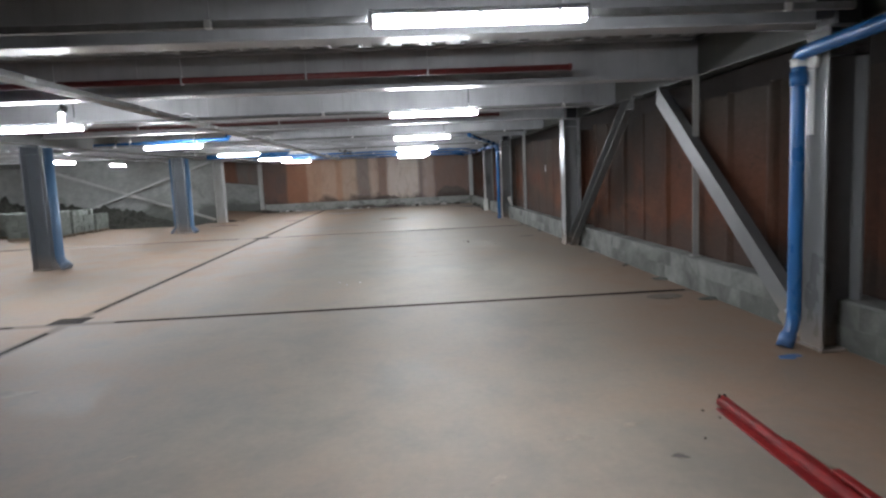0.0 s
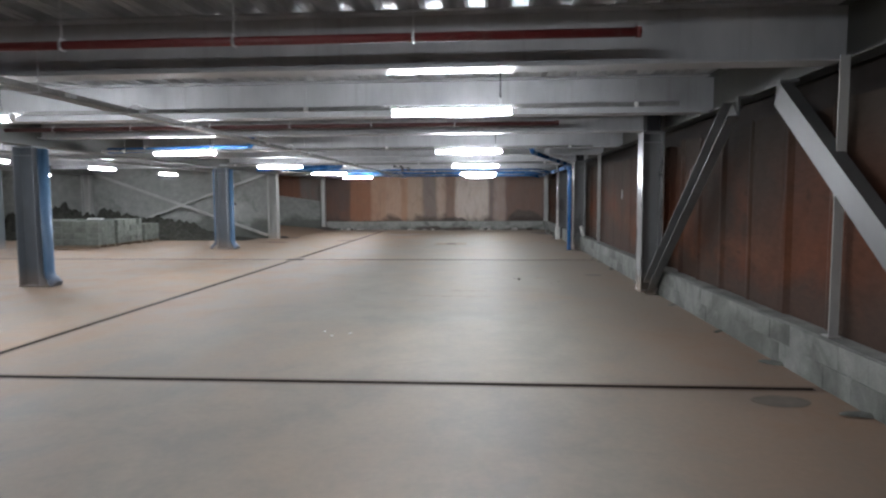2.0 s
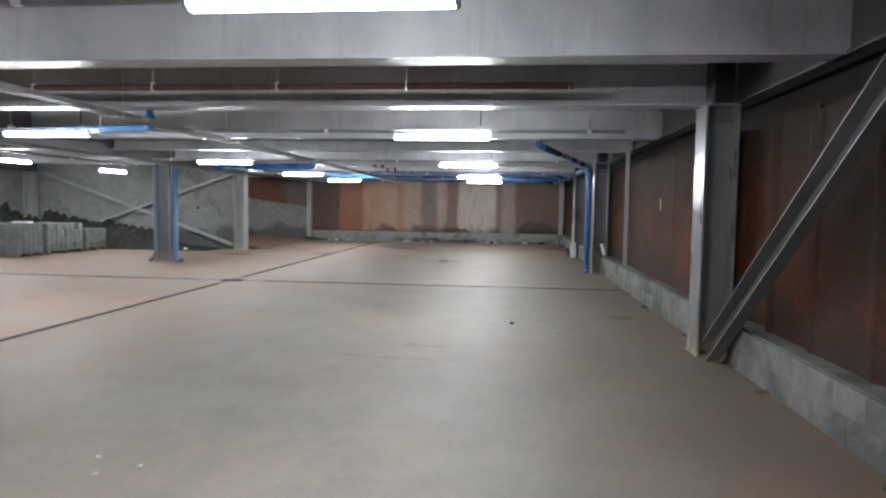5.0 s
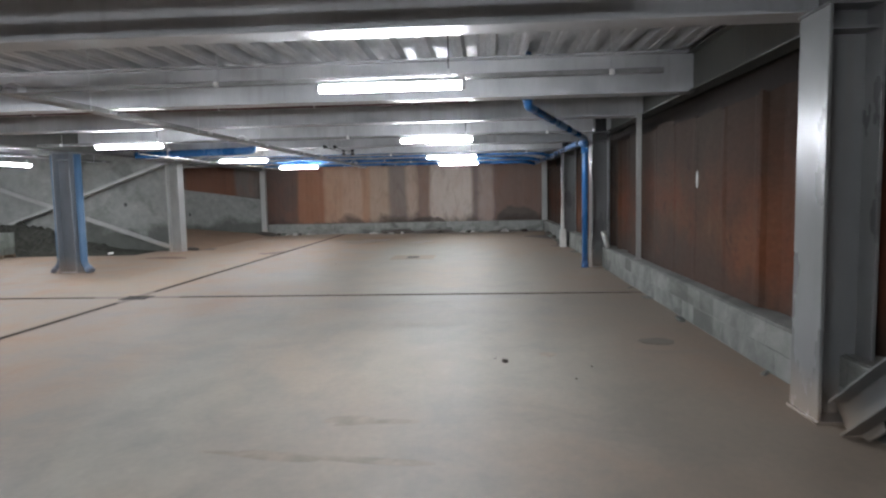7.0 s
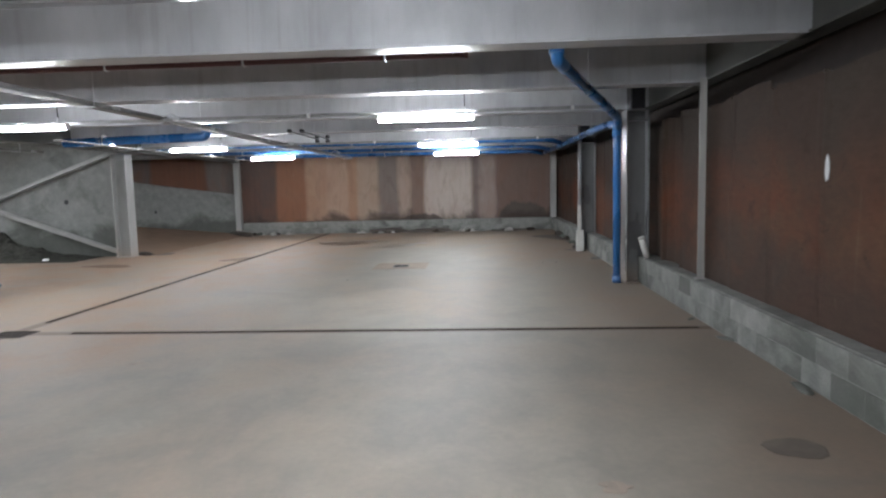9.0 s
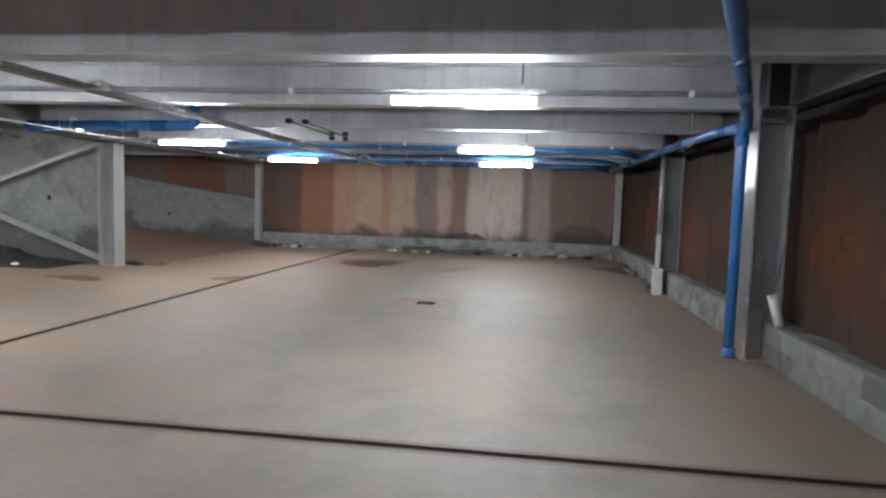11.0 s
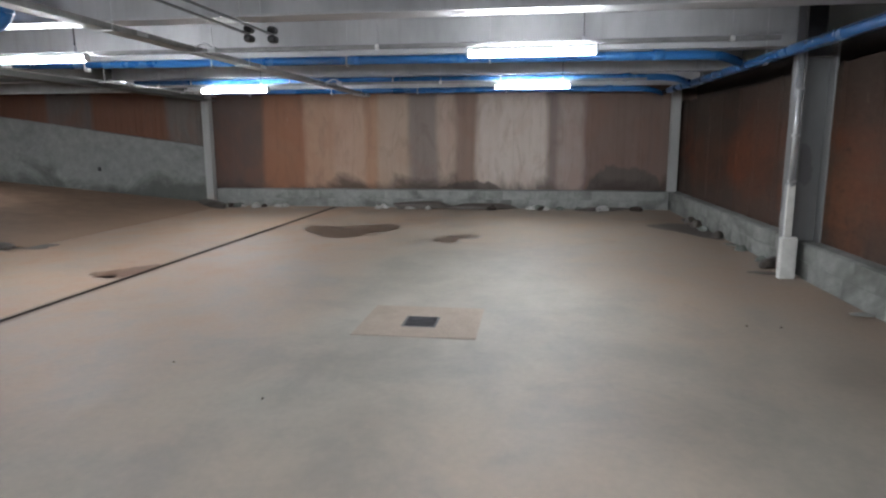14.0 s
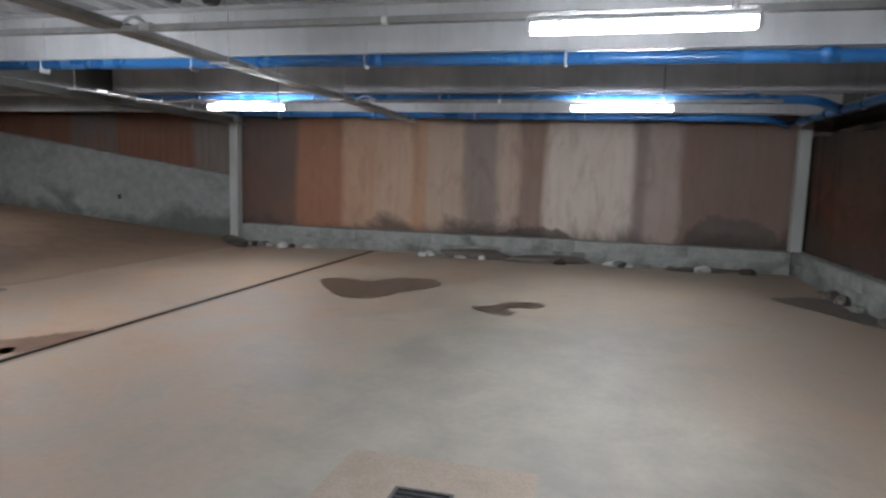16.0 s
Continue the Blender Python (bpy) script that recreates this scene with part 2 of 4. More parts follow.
        c = m.mix(m.math("MULTIPLY", m.mask(reach, 1.08, 1.0), 0.85), c, (0.075, 0.064, 0.058))
    foot = m.mask(m.math("ADD", z, m.math("MULTIPLY", m.math("SUBTRACT", wide, 0.5), 1.6)), foot_at, foot_at - 0.35)
    c = m.mix(m.math("MULTIPLY", foot, wet), c, (0.045, 0.034, 0.028))
    chalk = m.mask(m.noise((7, 7, 2.2), 4, 0.6), 0.69, 0.77)
    c = m.mix(m.math("MULTIPLY", chalk, 0.07 if rusty else 0.3), c, (0.38, 0.33, 0.29))
    c = m.mix(0.28 if rusty else 0.07, c, m.ramp(fine, [(0.25, (0.18, 0.16, 0.15)), (0.75, (0.8, 0.78, 0.75))]), "OVERLAY")
    return m.color(c).bump(m.math("ADD", fine, m.math("MULTIPLY", wide, 2.0)), 0.3 if rusty else 0.05, 0.006).m


DARK, BROWN = (0.10, 0.075, 0.065), (0.165, 0.108, 0.082)
N_SMOKE, N_TAN, N_PALE = (0.165, 0.135, 0.118), (0.285, 0.215, 0.166), (0.355, 0.303, 0.268)
N_EDGES = [(-8.1, (0.085, 0.061, 0.053)), (-6.62, (0.203, 0.104, 0.065)), (-5.45, (0.282, 0.185, 0.13)), (-4.6, (0.302, 0.21, 0.156)), (-3.78, (0.272, 0.165, 0.108)), (-3.45, N_TAN),
           (-2.62, N_SMOKE), (-1.87, (0.29, 0.225, 0.185)), (-1.42, (0.165, 0.118, 0.095)), (-0.84, N_PALE), (0.94, (0.15, 0.125, 0.112)), (1.22, (0.235, 0.195, 0.175)), (1.85, (0.135, 0.096, 0.08)), (2.9, (0.14, 0.1, 0.084))]


def band_stops(edges, origin, span, soft):
    """Colour stops for bands that begin at the given places, with a soft joint between neighbours."""
    stops = [(0.0, edges[0][1])]
    for (_, before), (at, after) in zip(edges, edges[1:]):
        stops += [((at - soft - origin) / span, before), ((at + soft - origin) / span, after)]
    return stops


R_NORTH = banded_rust("silted_north_piles", 0, -8.1, 12.0, band_stops(N_EDGES, -8.1, 12.0, 0.07),
                      0.3, 0.1, 0.8, 0.74, 0.22, 1.5, pools=((2.85, 1.05, 1.0), (-1.0, 1.1, 0.62), (-5.2, 0.8, 0.45)))
RAMP_EDGES = [(-22.5, BROWN), (-19.0, DARK), (-16.5, (0.13, 0.06, 0.038)), (-14.2, (0.14, 0.062, 0.04)), (-12.98, (0.115, 0.097, 0.088)), (-11.6, (0.15, 0.07, 0.046)), (-9.4, (0.135, 0.117, 0.105))]
R_RAMP = banded_rust("rusty_ramp_piles", 0, -22.5, 14.5, band_stops(RAMP_EDGES, -22.5, 14.5, 0.08), 0.3, 0.2, 0.2, 0.2)
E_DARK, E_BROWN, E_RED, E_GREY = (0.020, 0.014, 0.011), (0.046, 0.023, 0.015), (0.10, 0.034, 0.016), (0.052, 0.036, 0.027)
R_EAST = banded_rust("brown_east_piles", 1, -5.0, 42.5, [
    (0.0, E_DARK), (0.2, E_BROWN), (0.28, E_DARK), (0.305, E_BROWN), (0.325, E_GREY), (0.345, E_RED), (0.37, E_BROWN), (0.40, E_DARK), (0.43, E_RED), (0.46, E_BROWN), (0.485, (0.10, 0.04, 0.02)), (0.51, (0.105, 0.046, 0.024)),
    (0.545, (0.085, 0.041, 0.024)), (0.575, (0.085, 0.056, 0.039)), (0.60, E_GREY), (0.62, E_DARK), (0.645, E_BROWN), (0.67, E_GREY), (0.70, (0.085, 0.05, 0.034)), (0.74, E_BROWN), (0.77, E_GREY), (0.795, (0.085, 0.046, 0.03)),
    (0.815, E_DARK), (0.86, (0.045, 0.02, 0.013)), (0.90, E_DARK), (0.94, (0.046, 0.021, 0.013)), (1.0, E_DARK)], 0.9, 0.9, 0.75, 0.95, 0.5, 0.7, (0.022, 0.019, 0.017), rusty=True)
M_BLOCK = concrete("grey_concrete_block", (0.15, 0.154, 0.144), (0.235, 0.237, 0.221), amount=0.75, foot=0.55, own=0.35)
M_MORTAR = concrete("mortar", (0.15, 0.153, 0.144), (0.235, 0.237, 0.221), amount=0.65)
M_CAST = concrete("cast_concrete_wall", (0.165, 0.171, 0.163), (0.24, 0.244, 0.231), amount=0.75, foot=1.35)
M_STACK = concrete("stacked_block_concrete", (0.10, 0.112, 0.10), (0.175, 0.187, 0.168), amount=0.5)
M_WOOD = plain("pallet_wood", (0.15, 0.115, 0.08), 0.85)
M_IRON = plain("rusty_iron", (0.026, 0.017, 0.012), 0.75, 0.2)
M_GRATE = plain("dark_grate_iron", (0.05, 0.05, 0.053), 0.55, 0.5)
# drain silt; on the east backing this near-black stands in for gap shade
M_VOID = plain("drain_silt_and_gap_shade", (0.014, 0.009, 0.007), 0.9)
M_WET = plain("wet_silt", (0.062, 0.043, 0.031), 0.36)
M_CLAY = plain("damp_red_clay", (0.09, 0.046, 0.026), 0.6)
M_EARTH = plain("damp_dark_earth", (0.03, 0.03, 0.025), 0.85, 0, 0.5, 0.2)
M_DAMP = plain("drying_damp_stain", (0.105, 0.088, 0.073), 0.6)
M_WETDARK = plain("damp_dirt", (0.06, 0.05, 0.042), 0.6)
M_PATCH = concrete("tan_patch_concrete", (0.22, 0.178, 0.142), (0.262, 0.218, 0.18), (0.19, 0.148, 0.115), 0.4, 0.0)
M_WHITE = plain("white_plastic", (0.72, 0.72, 0.70), 0.4, 0, 0.08)
M_BOX = plain("pale_casing", (0.52, 0.52, 0.49), 0.6, 0, 0.15)
M_GREYPL = plain("grey_polycarbonate", (0.42, 0.43, 0.44), 0.4, 0, 0.1)
M_ZINC = plain("zinc_plated_steel", (0.5, 0.51, 0.52), 0.35, 0.7, 0.15)
M_TRAY = plain("dull_galvanised_tray", (0.23, 0.23, 0.226), 0.5, 0.4, 0.2)
M_BLACK = plain("black_plastic", (0.015, 0.015, 0.017), 0.4)
M_TUBE = tube_material()
M_RUBBLE = concrete("broken_block", (0.33, 0.32, 0.30), (0.52, 0.51, 0.48), amount=0.5)


# ---------------------------------------------------------------- mesh helpers
def add_box(bm, a, b, bevel=0.0):
    """A box between two corners."""
    c = [(p + q) / 2 for p, q in zip(a, b)]
    s = [abs(q - p) for p, q in zip(a, b)]
    vs = bmesh.ops.create_cube(bm, size=1.0, matrix=Matrix.Translation(c) @ Matrix.Diagonal((*s, 1)))["verts"]
    if bevel:
        es = list({e for v in vs for e in v.link_edges})
        bmesh.ops.bevel(bm, geom=es, offset=bevel, segments=1, affect="EDGES", profile=0.5)
    return bm


def boxes(*pairs, bevel=0.0):
    bm = bmesh.new()
    for a, b in pairs:
        add_box(bm, a, b, bevel)
    return bm


def add_tube(bm, points, r, sides=14, cap=True):
    """A round tube through a run of points, mitred at the bends."""
    pts = [Vector(p) for p in points]
    rings = []
    up = None
    for i, p in enumerate(pts):
        d0 = (p - pts[i - 1]).normalized() if i else None
        d1 = (pts[i + 1] - p).normalized() if i < len(pts) - 1 else None
        d = ((d0 or d1) + (d1 or d0)).normalized()
        if up is None:
            up = Vector((0, 0, 1)) if abs(d.z) < 0.9 else Vector((1, 0, 0))
        s = d.cross(up).normalized()
        up = s.cross(d).normalized()
        k = 1.0 if d0 is None or d1 is None else 1 / max(0.5, math.cos(d0.angle(d1) / 2))
        rings.append([bm.verts.new(p + (s * math.cos(2 * math.pi * j / sides) + up * math.sin(2 * math.pi * j / sides)) * r * (k if d0 is not None and d1 is not None and d0.angle(d1) > 0.4 else 1)) for j in range(sides)])
    for a, b in zip(rings, rings[1:]):
        for j in range(sides):
            f = bm.faces.new((a[j], a[(j + 1) % sides], b[(j + 1) % sides], b[j]))
            f.smooth = True
    if cap:
        bm.faces.new(rings[0][::-1])
        bm.faces.new(rings[-1])
    return bm


def tube(points, r, sides=14):
    return add_tube(bmesh.new(), points, r, sides)


def bent(points, radius=0.12, steps=5):
    """The same run of points with its corners rounded."""
    pts = [Vector(p) for p in points]
    out = [pts[0]]
    for a, b, c in zip(pts, pts[1:], pts[2:]):
        k = min(radius, (b - a).length * 0.45, (c - b).length * 0.45)
        p, q = b + (a - b).normalized() * k, b + (c - b).normalized() * k
        for i in range(steps + 1):
            t = i / steps
            out.append((1 - t) ** 2 * p + 2 * t * (1 - t) * b + t * t * q)
    return out + [pts[-1]]


def extruded(profile, m, depth):
    """A closed profile in x, y swept along z, then posed by m."""
    bm = bmesh.new()
    lo = [bm.verts.new((x, y, 0)) for x, y in profile]
    hi = [bm.verts.new((x, y, depth)) for x, y in profile]
    n = len(profile)
    for i in range(n):
        bm.faces.new((lo[i], lo[(i + 1) % n], hi[(i + 1) % n], hi[i]))
    bm.faces.new(lo[::-1])
    bm.faces.new(hi)
    bmesh.ops.recalc_face_normals(bm, faces=bm.faces)
    bm.transform(m)
    return bm


def channel_profile(w, h, t):
    return [(-w / 2, 0), (w / 2, 0), (w / 2, h), (w / 2 - t, h), (w / 2 - t, t), (-w / 2 + t, t), (-w / 2 + t, h), (-w / 2, h)]


def along(a, b, roll=0.0):
    """The pose that lays z from a to b."""
    d = Vector(b) - Vector(a)
    return Matrix.Translation(a) @ d.to_track_quat("Z", "Y").to_matrix().to_4x4() @ Matrix.Rotation(radians(roll), 4, "Z")


def part(name, bm, material, parent=None, label=""):
    me = bpy.data.meshes.new(name)
    bm.to_mesh(me)
    bm.free()
    me.materials.append(material)
    ob = new(name, me)
    if parent is not None:
        ob.parent = parent
    if label:
        ob["label"] = label
    return ob


def thing(name, at, label, category, group="", kind=""):
    ob = new(name)
    ob.empty_display_size = 0.1
    ob.matrix_basis = at if isinstance(at, Matrix) else Matrix.Translation(at)
    return tagged(ob, label, category, group, kind)


def whole(name, bm, material, label, category, group="", kind=""):
    return tagged(part(name, bm, material), label, category, group, kind)


# ---------------------------------------------------------------- floor, with its slot drains cut in
SLOT = 0.034
DRAIN_RUNS = [("y", X_LINE, -4.5, 8.2), ("y", X_LINE, 9.42, 19.85), ("y", X_LINE, 21.05, 36.85),
              ("x", 8.63, -3.9, 3.86), ("x", 8.63, -15.0, -5.2), ("x", 20.4, -3.75, 3.8), ("x", 20.4, -15.0, -5.25)]
PITS = [(X_LINE - 0.06, 8.86, 0.23, 0.19), (X_LINE + 0.04, 20.36, 0.23, 0.19), (-0.45, 26.56, 0.165, 0.18)]


def cut(x, y):
    for ax, c, lo, hi in DRAIN_RUNS:
        u, v = (x, y) if ax == "x" else (y, x)
        if lo < u < hi and abs(v - c) < SLOT:
            return True
    return any(abs(x - cx) < w and abs(y - cy) < h for cx, cy, w, h in PITS)


def build_floor():
    xs, ys = {X_WEST - 0.4, X_EAST + 0.6}, {Y_SOUTH - 0.4, Y_NORTH + 0.6}
    for ax, c, lo, hi in DRAIN_RUNS:
        a, b = (xs, ys) if ax == "x" else (ys, xs)
        a.update((lo, hi))
        b.update((c - SLOT, c + SLOT))
    for cx, cy, w, h in PITS:
        xs.update((cx - w, cx + w))
        ys.update((cy - h, cy + h))
    xs, ys = sorted(xs), sorted(ys)
    bm = bmesh.new()
    nx, ny = len(xs) - 1, len(ys) - 1
    hole = [[cut((xs[i] + xs[i + 1]) / 2, (ys[j] + ys[j + 1]) / 2) for j in range(ny)] for i in range(nx)]
    top = {(i, j): bm.verts.new((xs[i], ys[j], 0)) for i in range(nx + 1) for j in range(ny + 1)}
    low = {}

    def deep(i, j):
        if (i, j) not in low:
            low[i, j] = bm.verts.new((xs[i], ys[j], -0.09))
        return low[i, j]

    for i in range(nx):
        for j in range(ny):
            c = [(i, j), (i + 1, j), (i + 1, j + 1), (i, j + 1)]
            if not hole[i][j]:
                bm.faces.new([top[k] for k in c])
                continue
            bm.faces.new([deep(*k) for k in c]).material_index = 1
            for a, b, ni, nj in ((c[0], c[1], i, j - 1), (c[1], c[2], i + 1, j), (c[2], c[3], i, j + 1), (c[3], c[0], i - 1, j)):
                if not (0 <= ni < nx and 0 <= nj < ny) or not hole[ni][nj]:
                    bm.faces.new((top[a], deep(*a), deep(*b), top[b])).material_index = 1
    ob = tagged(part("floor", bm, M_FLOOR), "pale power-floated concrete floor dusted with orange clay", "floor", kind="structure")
    ob.data.materials.append(M_VOID)
    return ob


build_floor()

# ---------------------------------------------------------------- ceiling deck: one folded sheet with ribs along y
def build_deck():
    pitch, half, rise, lean = 0.42, 0.1, 0.11, 0.03
    prof = []
    x = X_WEST - 0.4
    while x < X_EAST + 0.8:
        low0, low1 = x, x + 2 * half
        mid = (low0 + low1) / 2
        prof += [(low0, 0), (mid - 0.03, 0), (mid - 0.018, 0.012), (mid + 0.018, 0.012), (mid + 0.03, 0), (low1, 0), (low1 + lean, rise), (low0 + pitch - lean, rise)]
        x += pitch
    bm = bmesh.new()
    y0, y1 = Y_SOUTH - 0.4, Y_NORTH + 0.6
    a = [bm.verts.new((px, y0, Z_DECK + pz)) for px, pz in prof]
    b = [bm.verts.new((px, y1, Z_DECK + pz)) for px, pz in prof]
    c = [bm.verts.new((px, y0, Z_DECK + pz + 0.004)) for px, pz in prof]
    d = [bm.verts.new((px, y1, Z_DECK + pz + 0.004)) for px, pz in prof]
    for i in range(len(prof) - 1):
        bm.faces.new((a[i], b[i], b[i + 1], a[i + 1]))
        bm.faces.new((c[i], c[i + 1], d[i + 1], d[i]))
    add_box(bm, (X_WEST - 0.4, y0, Z_DECK + 0.19), (X_EAST + 0.8, y1, Z_DECK + 0.33))
    whole("ceiling", bm, M_DECK, "galvanised trapezoidal steel deck ceiling", "ceiling", kind="structure")


build_deck()


# ---------------------------------------------------------------- walls
def pile_mesh(name, width, depth, z0, z1, slope=0.0):
    """One sheet pile seen from -y: a shallow pan with slanted sides and a clutch at the joint."""
    e, s = 0.028, 0.09
    prof = [(0, 0), (e, -depth * 0.5), (2 * e, 0), (width * 0.26, 0), (width * 0.26 + s, depth), (width * 0.76 - s * 0.2, depth), (width * 0.76 + s * 0.8, 0), (width, 0)]
    bm = bmesh.new()
    rings = []
    for k in range(5):
        f = k / 4
        rings.append([bm.verts.new((x, y, z0 + slope * x + (z1 - z0 - slope * x) * f)) for x, y in prof])
    back = [[bm.verts.new((x, 0.16, (z0 + slope * x) if k == 0 else z1)) for x in (0, width)] for k in (0, 1)]
    for a, b in zip(rings, rings[1:]):
        for i in range(len(prof) - 1):
            bm.faces.new((a[i], a[i + 1], b[i + 1], b[i]))
    bm.faces.new((back[0][1], back[0][0], back[1][0], back[1][1]))
    bm.faces.new((rings[-1] + [back[1][1], back[1][0]]))
    bm.faces.new((rings[0] + [back[0][1], back[0][0]])[::-1])
    bm.faces.new((rings[0][0], *[r[0] for r in rings[1:]], back[1][0], back[0][0]))
    bm.faces.new((rings[0][-1], back[0][1], back[1][1], *[r[-1] for r in rings[:0:-1]]))
    me = bpy.data.meshes.new(name)
    bm.to_mesh(me)
    bm.free()
    return me


def pile_wall(name, label, start, turn, widths, tones, z0=0.3, z1=3.62, depth=0.07, slope=0.0):
    """A run of sheet piles along local x, each one a part."""
    base = thing(name, Matrix.Translation(start) @ Matrix.Rotation(radians(turn), 4, "Z"), label, "wall", kind="structure")
    meshes, x = {}, 0.0
    for w, tone in zip(widths, tones):
        lift = slope * x
        key = (round(w, 3), round(lift, 3), tone.name)
        if key not in meshes:
            meshes[key] = pile_mesh("sheet_pile", w - 0.003, depth, z0 + lift, z1, slope)
            meshes[key].materials.append(tone)
        ob = new("sheet_pile", meshes[key])
        ob.parent = base
        ob.matrix_basis = Matrix.Translation((x, 0, 0))
        x += w
    return base


def broad_pile_mesh(width, step, top, seed, deep, lip):
    """One broad sheet pile seen from -y: a nearly flat pan with a rolled clutch at its joint and a ragged burnt top edge."""
    r = random.Random(seed)
    xs = [0.0, 0.02, 0.045, 0.075, 0.12, width * 0.36, width * 0.62, width - 0.11, width - 0.05, width - 0.004]
    ys = [0.012 * lip, -0.004 * lip, 0.0, 0.016 * lip, step + deep * 0.5, step + deep, step + deep, step + deep * 0.8, 0.014 * lip + deep * 0.2, 0.012 * lip]
    bm = bmesh.new()
    tops = [top + r.uniform(-0.025, 0.025) for _ in xs]
    levels = 7
    rings = []
    for k in range(levels):
        f = k / (levels - 1)
        rings.append([bm.verts.new((x, y + r.uniform(-0.003, 0.003), 0.3 + (t - 0.3) * f)) for x, y, t in zip(xs, ys, tops)])
    rear = [[bm.verts.new((x, y + 0.014, 0.3 + (t - 0.3) * f)) for x, y, t in zip(xs, ys, tops)] for f in (0, 1)]
    n = len(xs) - 1
    for i in range(n):
        for a, b in zip(rings, rings[1:]):
            bm.faces.new((a[i], a[i + 1], b[i + 1], b[i]))
        bm.faces.new((rear[0][i + 1], rear[0][i], rear[1][i], rear[1][i + 1]))
        bm.faces.new((rings[-1][i], rings[-1][i + 1], rear[1][i + 1], rear[1][i]))
    me = bpy.data.meshes.new("sheet_pile")
    bm.to_mesh(me)
    bm.free()
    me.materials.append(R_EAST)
    return me


def east_wall():
    """Broad piles along the drive, set back behind the wall columns, with a dark gap between their tops and the girder."""
    base = thing("wall_east", (0, 0, 0), "rusty brown sheet pile retaining wall with dark seepage", "wall", kind="structure")
    r = random.Random(19)
    pitch, y = 0.95, 12.82 + 0.95 * 26
    k = 0
    while y > Y_SOUTH:
        mid = y - pitch / 2
        behind = any(c - 0.95 < mid < c + 2.1 for c in COLS_E[:3])
        lip = 1.0 if mid < 14.6 else 0.22 if mid < 20.2 else 0.45
        ob = new("sheet_pile", broad_pile_mesh(pitch, ((0.012, 0.034)[k % 2] + r.uniform(0, 0.012)) * lip, Z_PILE + r.uniform(-0.05, 0.05), 500 + k, 0.09 if behind else 0.0, lip))
        ob.parent = base
        ob.matrix_basis = pose(X_EAST, y, 0, 0, 0, -90)
        y -= pitch
        k += 1
    return base


rnd = random.Random(7)
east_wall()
pile_wall("wall_north", "sheet pile wall streaked orange, tan and pale silt", (-8.1, Y_NORTH, 0), 0, [0.63] * 20, [R_NORTH] * 20, depth=0.007)
pile_wall("wall_north_ramp", "rusty sheet pile wall above a sloping concrete upstand", (-22.95, Y_NORTH + 0.05, 0), 0, [0.6] * 25, [R_RAMP] * 25, z0=1.2, depth=0.025)
pile_wall("wall_west", "dim rusty sheet pile wall", (X_WEST, Y_SOUTH, 0), 90, [0.9] * 47, [R_RAMP] * 47, z0=0.0)
whole("wall_south", boxes(((X_WEST - 0.3, Y_SOUTH - 0.3, 0), (X_EAST + 0.5, Y_SOUTH, Z_DECK))), M_CAST, "plain grey concrete end wall", "wall", kind="structure")
whole("wall_west_backing", boxes(((X_WEST - 0.4, Y_SOUTH, 0), (X_WEST - 0.2, Y_NORTH + 0.4, Z_DECK))), M_CAST, "concrete behind the sheet piles", "wall", kind="structure")
# near-black face that paints the shade between pile tops and girder
whole("wall_east_backing", boxes(((X_EAST + 0.36, Y_SOUTH, 0), (X_EAST + 0.6, Y_NORTH + 0.4, Z_DECK))), M_VOID, "near-black face standing in for the shaded gap behind the sheet piles", "wall", kind="structure")
whole("wall_north_backing", boxes(((X_WEST, Y_NORTH + 0.25, 0), (X_EAST + 0.4, Y_NORTH + 0.45, Z_DECK))), M_CAST, "concrete behind the sheet piles", "wall", kind="structure")

# cast wall that holds the ramp's near side
Y_CAST = 29.75
whole("wall_ramp_side", boxes(((X_WEST, Y_CAST, 0), (-8.35, Y_CAST + 0.25, Z_DECK - 0.02))), M_CAST, "stained grey cast concrete wall beside the ramp", "wall", kind="structure")


def sloped(x0, x1, y0, y1, za, zb, low=-0.1):
    """A prism whose top runs from za at x0 to zb at x1."""
    bm = bmesh.new()
    v = [bm.verts.new(p) for p in ((x0, y0, low), (x1, y0, low), (x1, y1, low), (x0, y1, low), (x0, y0, za), (x1, y0, zb), (x1, y1, zb), (x0, y1, za))]
    for f in ((3, 2, 1, 0), (4, 5, 6, 7), (0, 1, 5, 4), (1, 2, 6, 5), (2, 3, 7, 6), (3, 0, 4, 7)):
        bm.faces.new([v[i] for i in f])
    bmesh.ops.recalc_face_normals(bm, faces=bm.faces)
    return bm


whole("ramp", sloped(-7.6, X_WEST, Y_CAST + 0.25, Y_NORTH - 0.1, 0.003, 1.33), M_RAMP, "concrete vehicle ramp coated in orange-brown clay", "ramp", kind="structure")
whole("ramp_upstand", sloped(-8.2, X_WEST, Y_NORTH - 0.14, Y_NORTH + 0.2, 1.56, 3.6), M_CAST, "sloping grey concrete upstand along the ramp", "wall", kind="structure")


# plinths of mortared blocks at the foot of the sheet piles
def block_mesh(w, h, d):
    bm = boxes(((0, -d, 0), (w, 0, h)), bevel=0.004)
    me = bpy.data.meshes.new("block")
    bm.to_mesh(me)
    bm.free()
    me.materials.append(M_BLOCK)
    return me


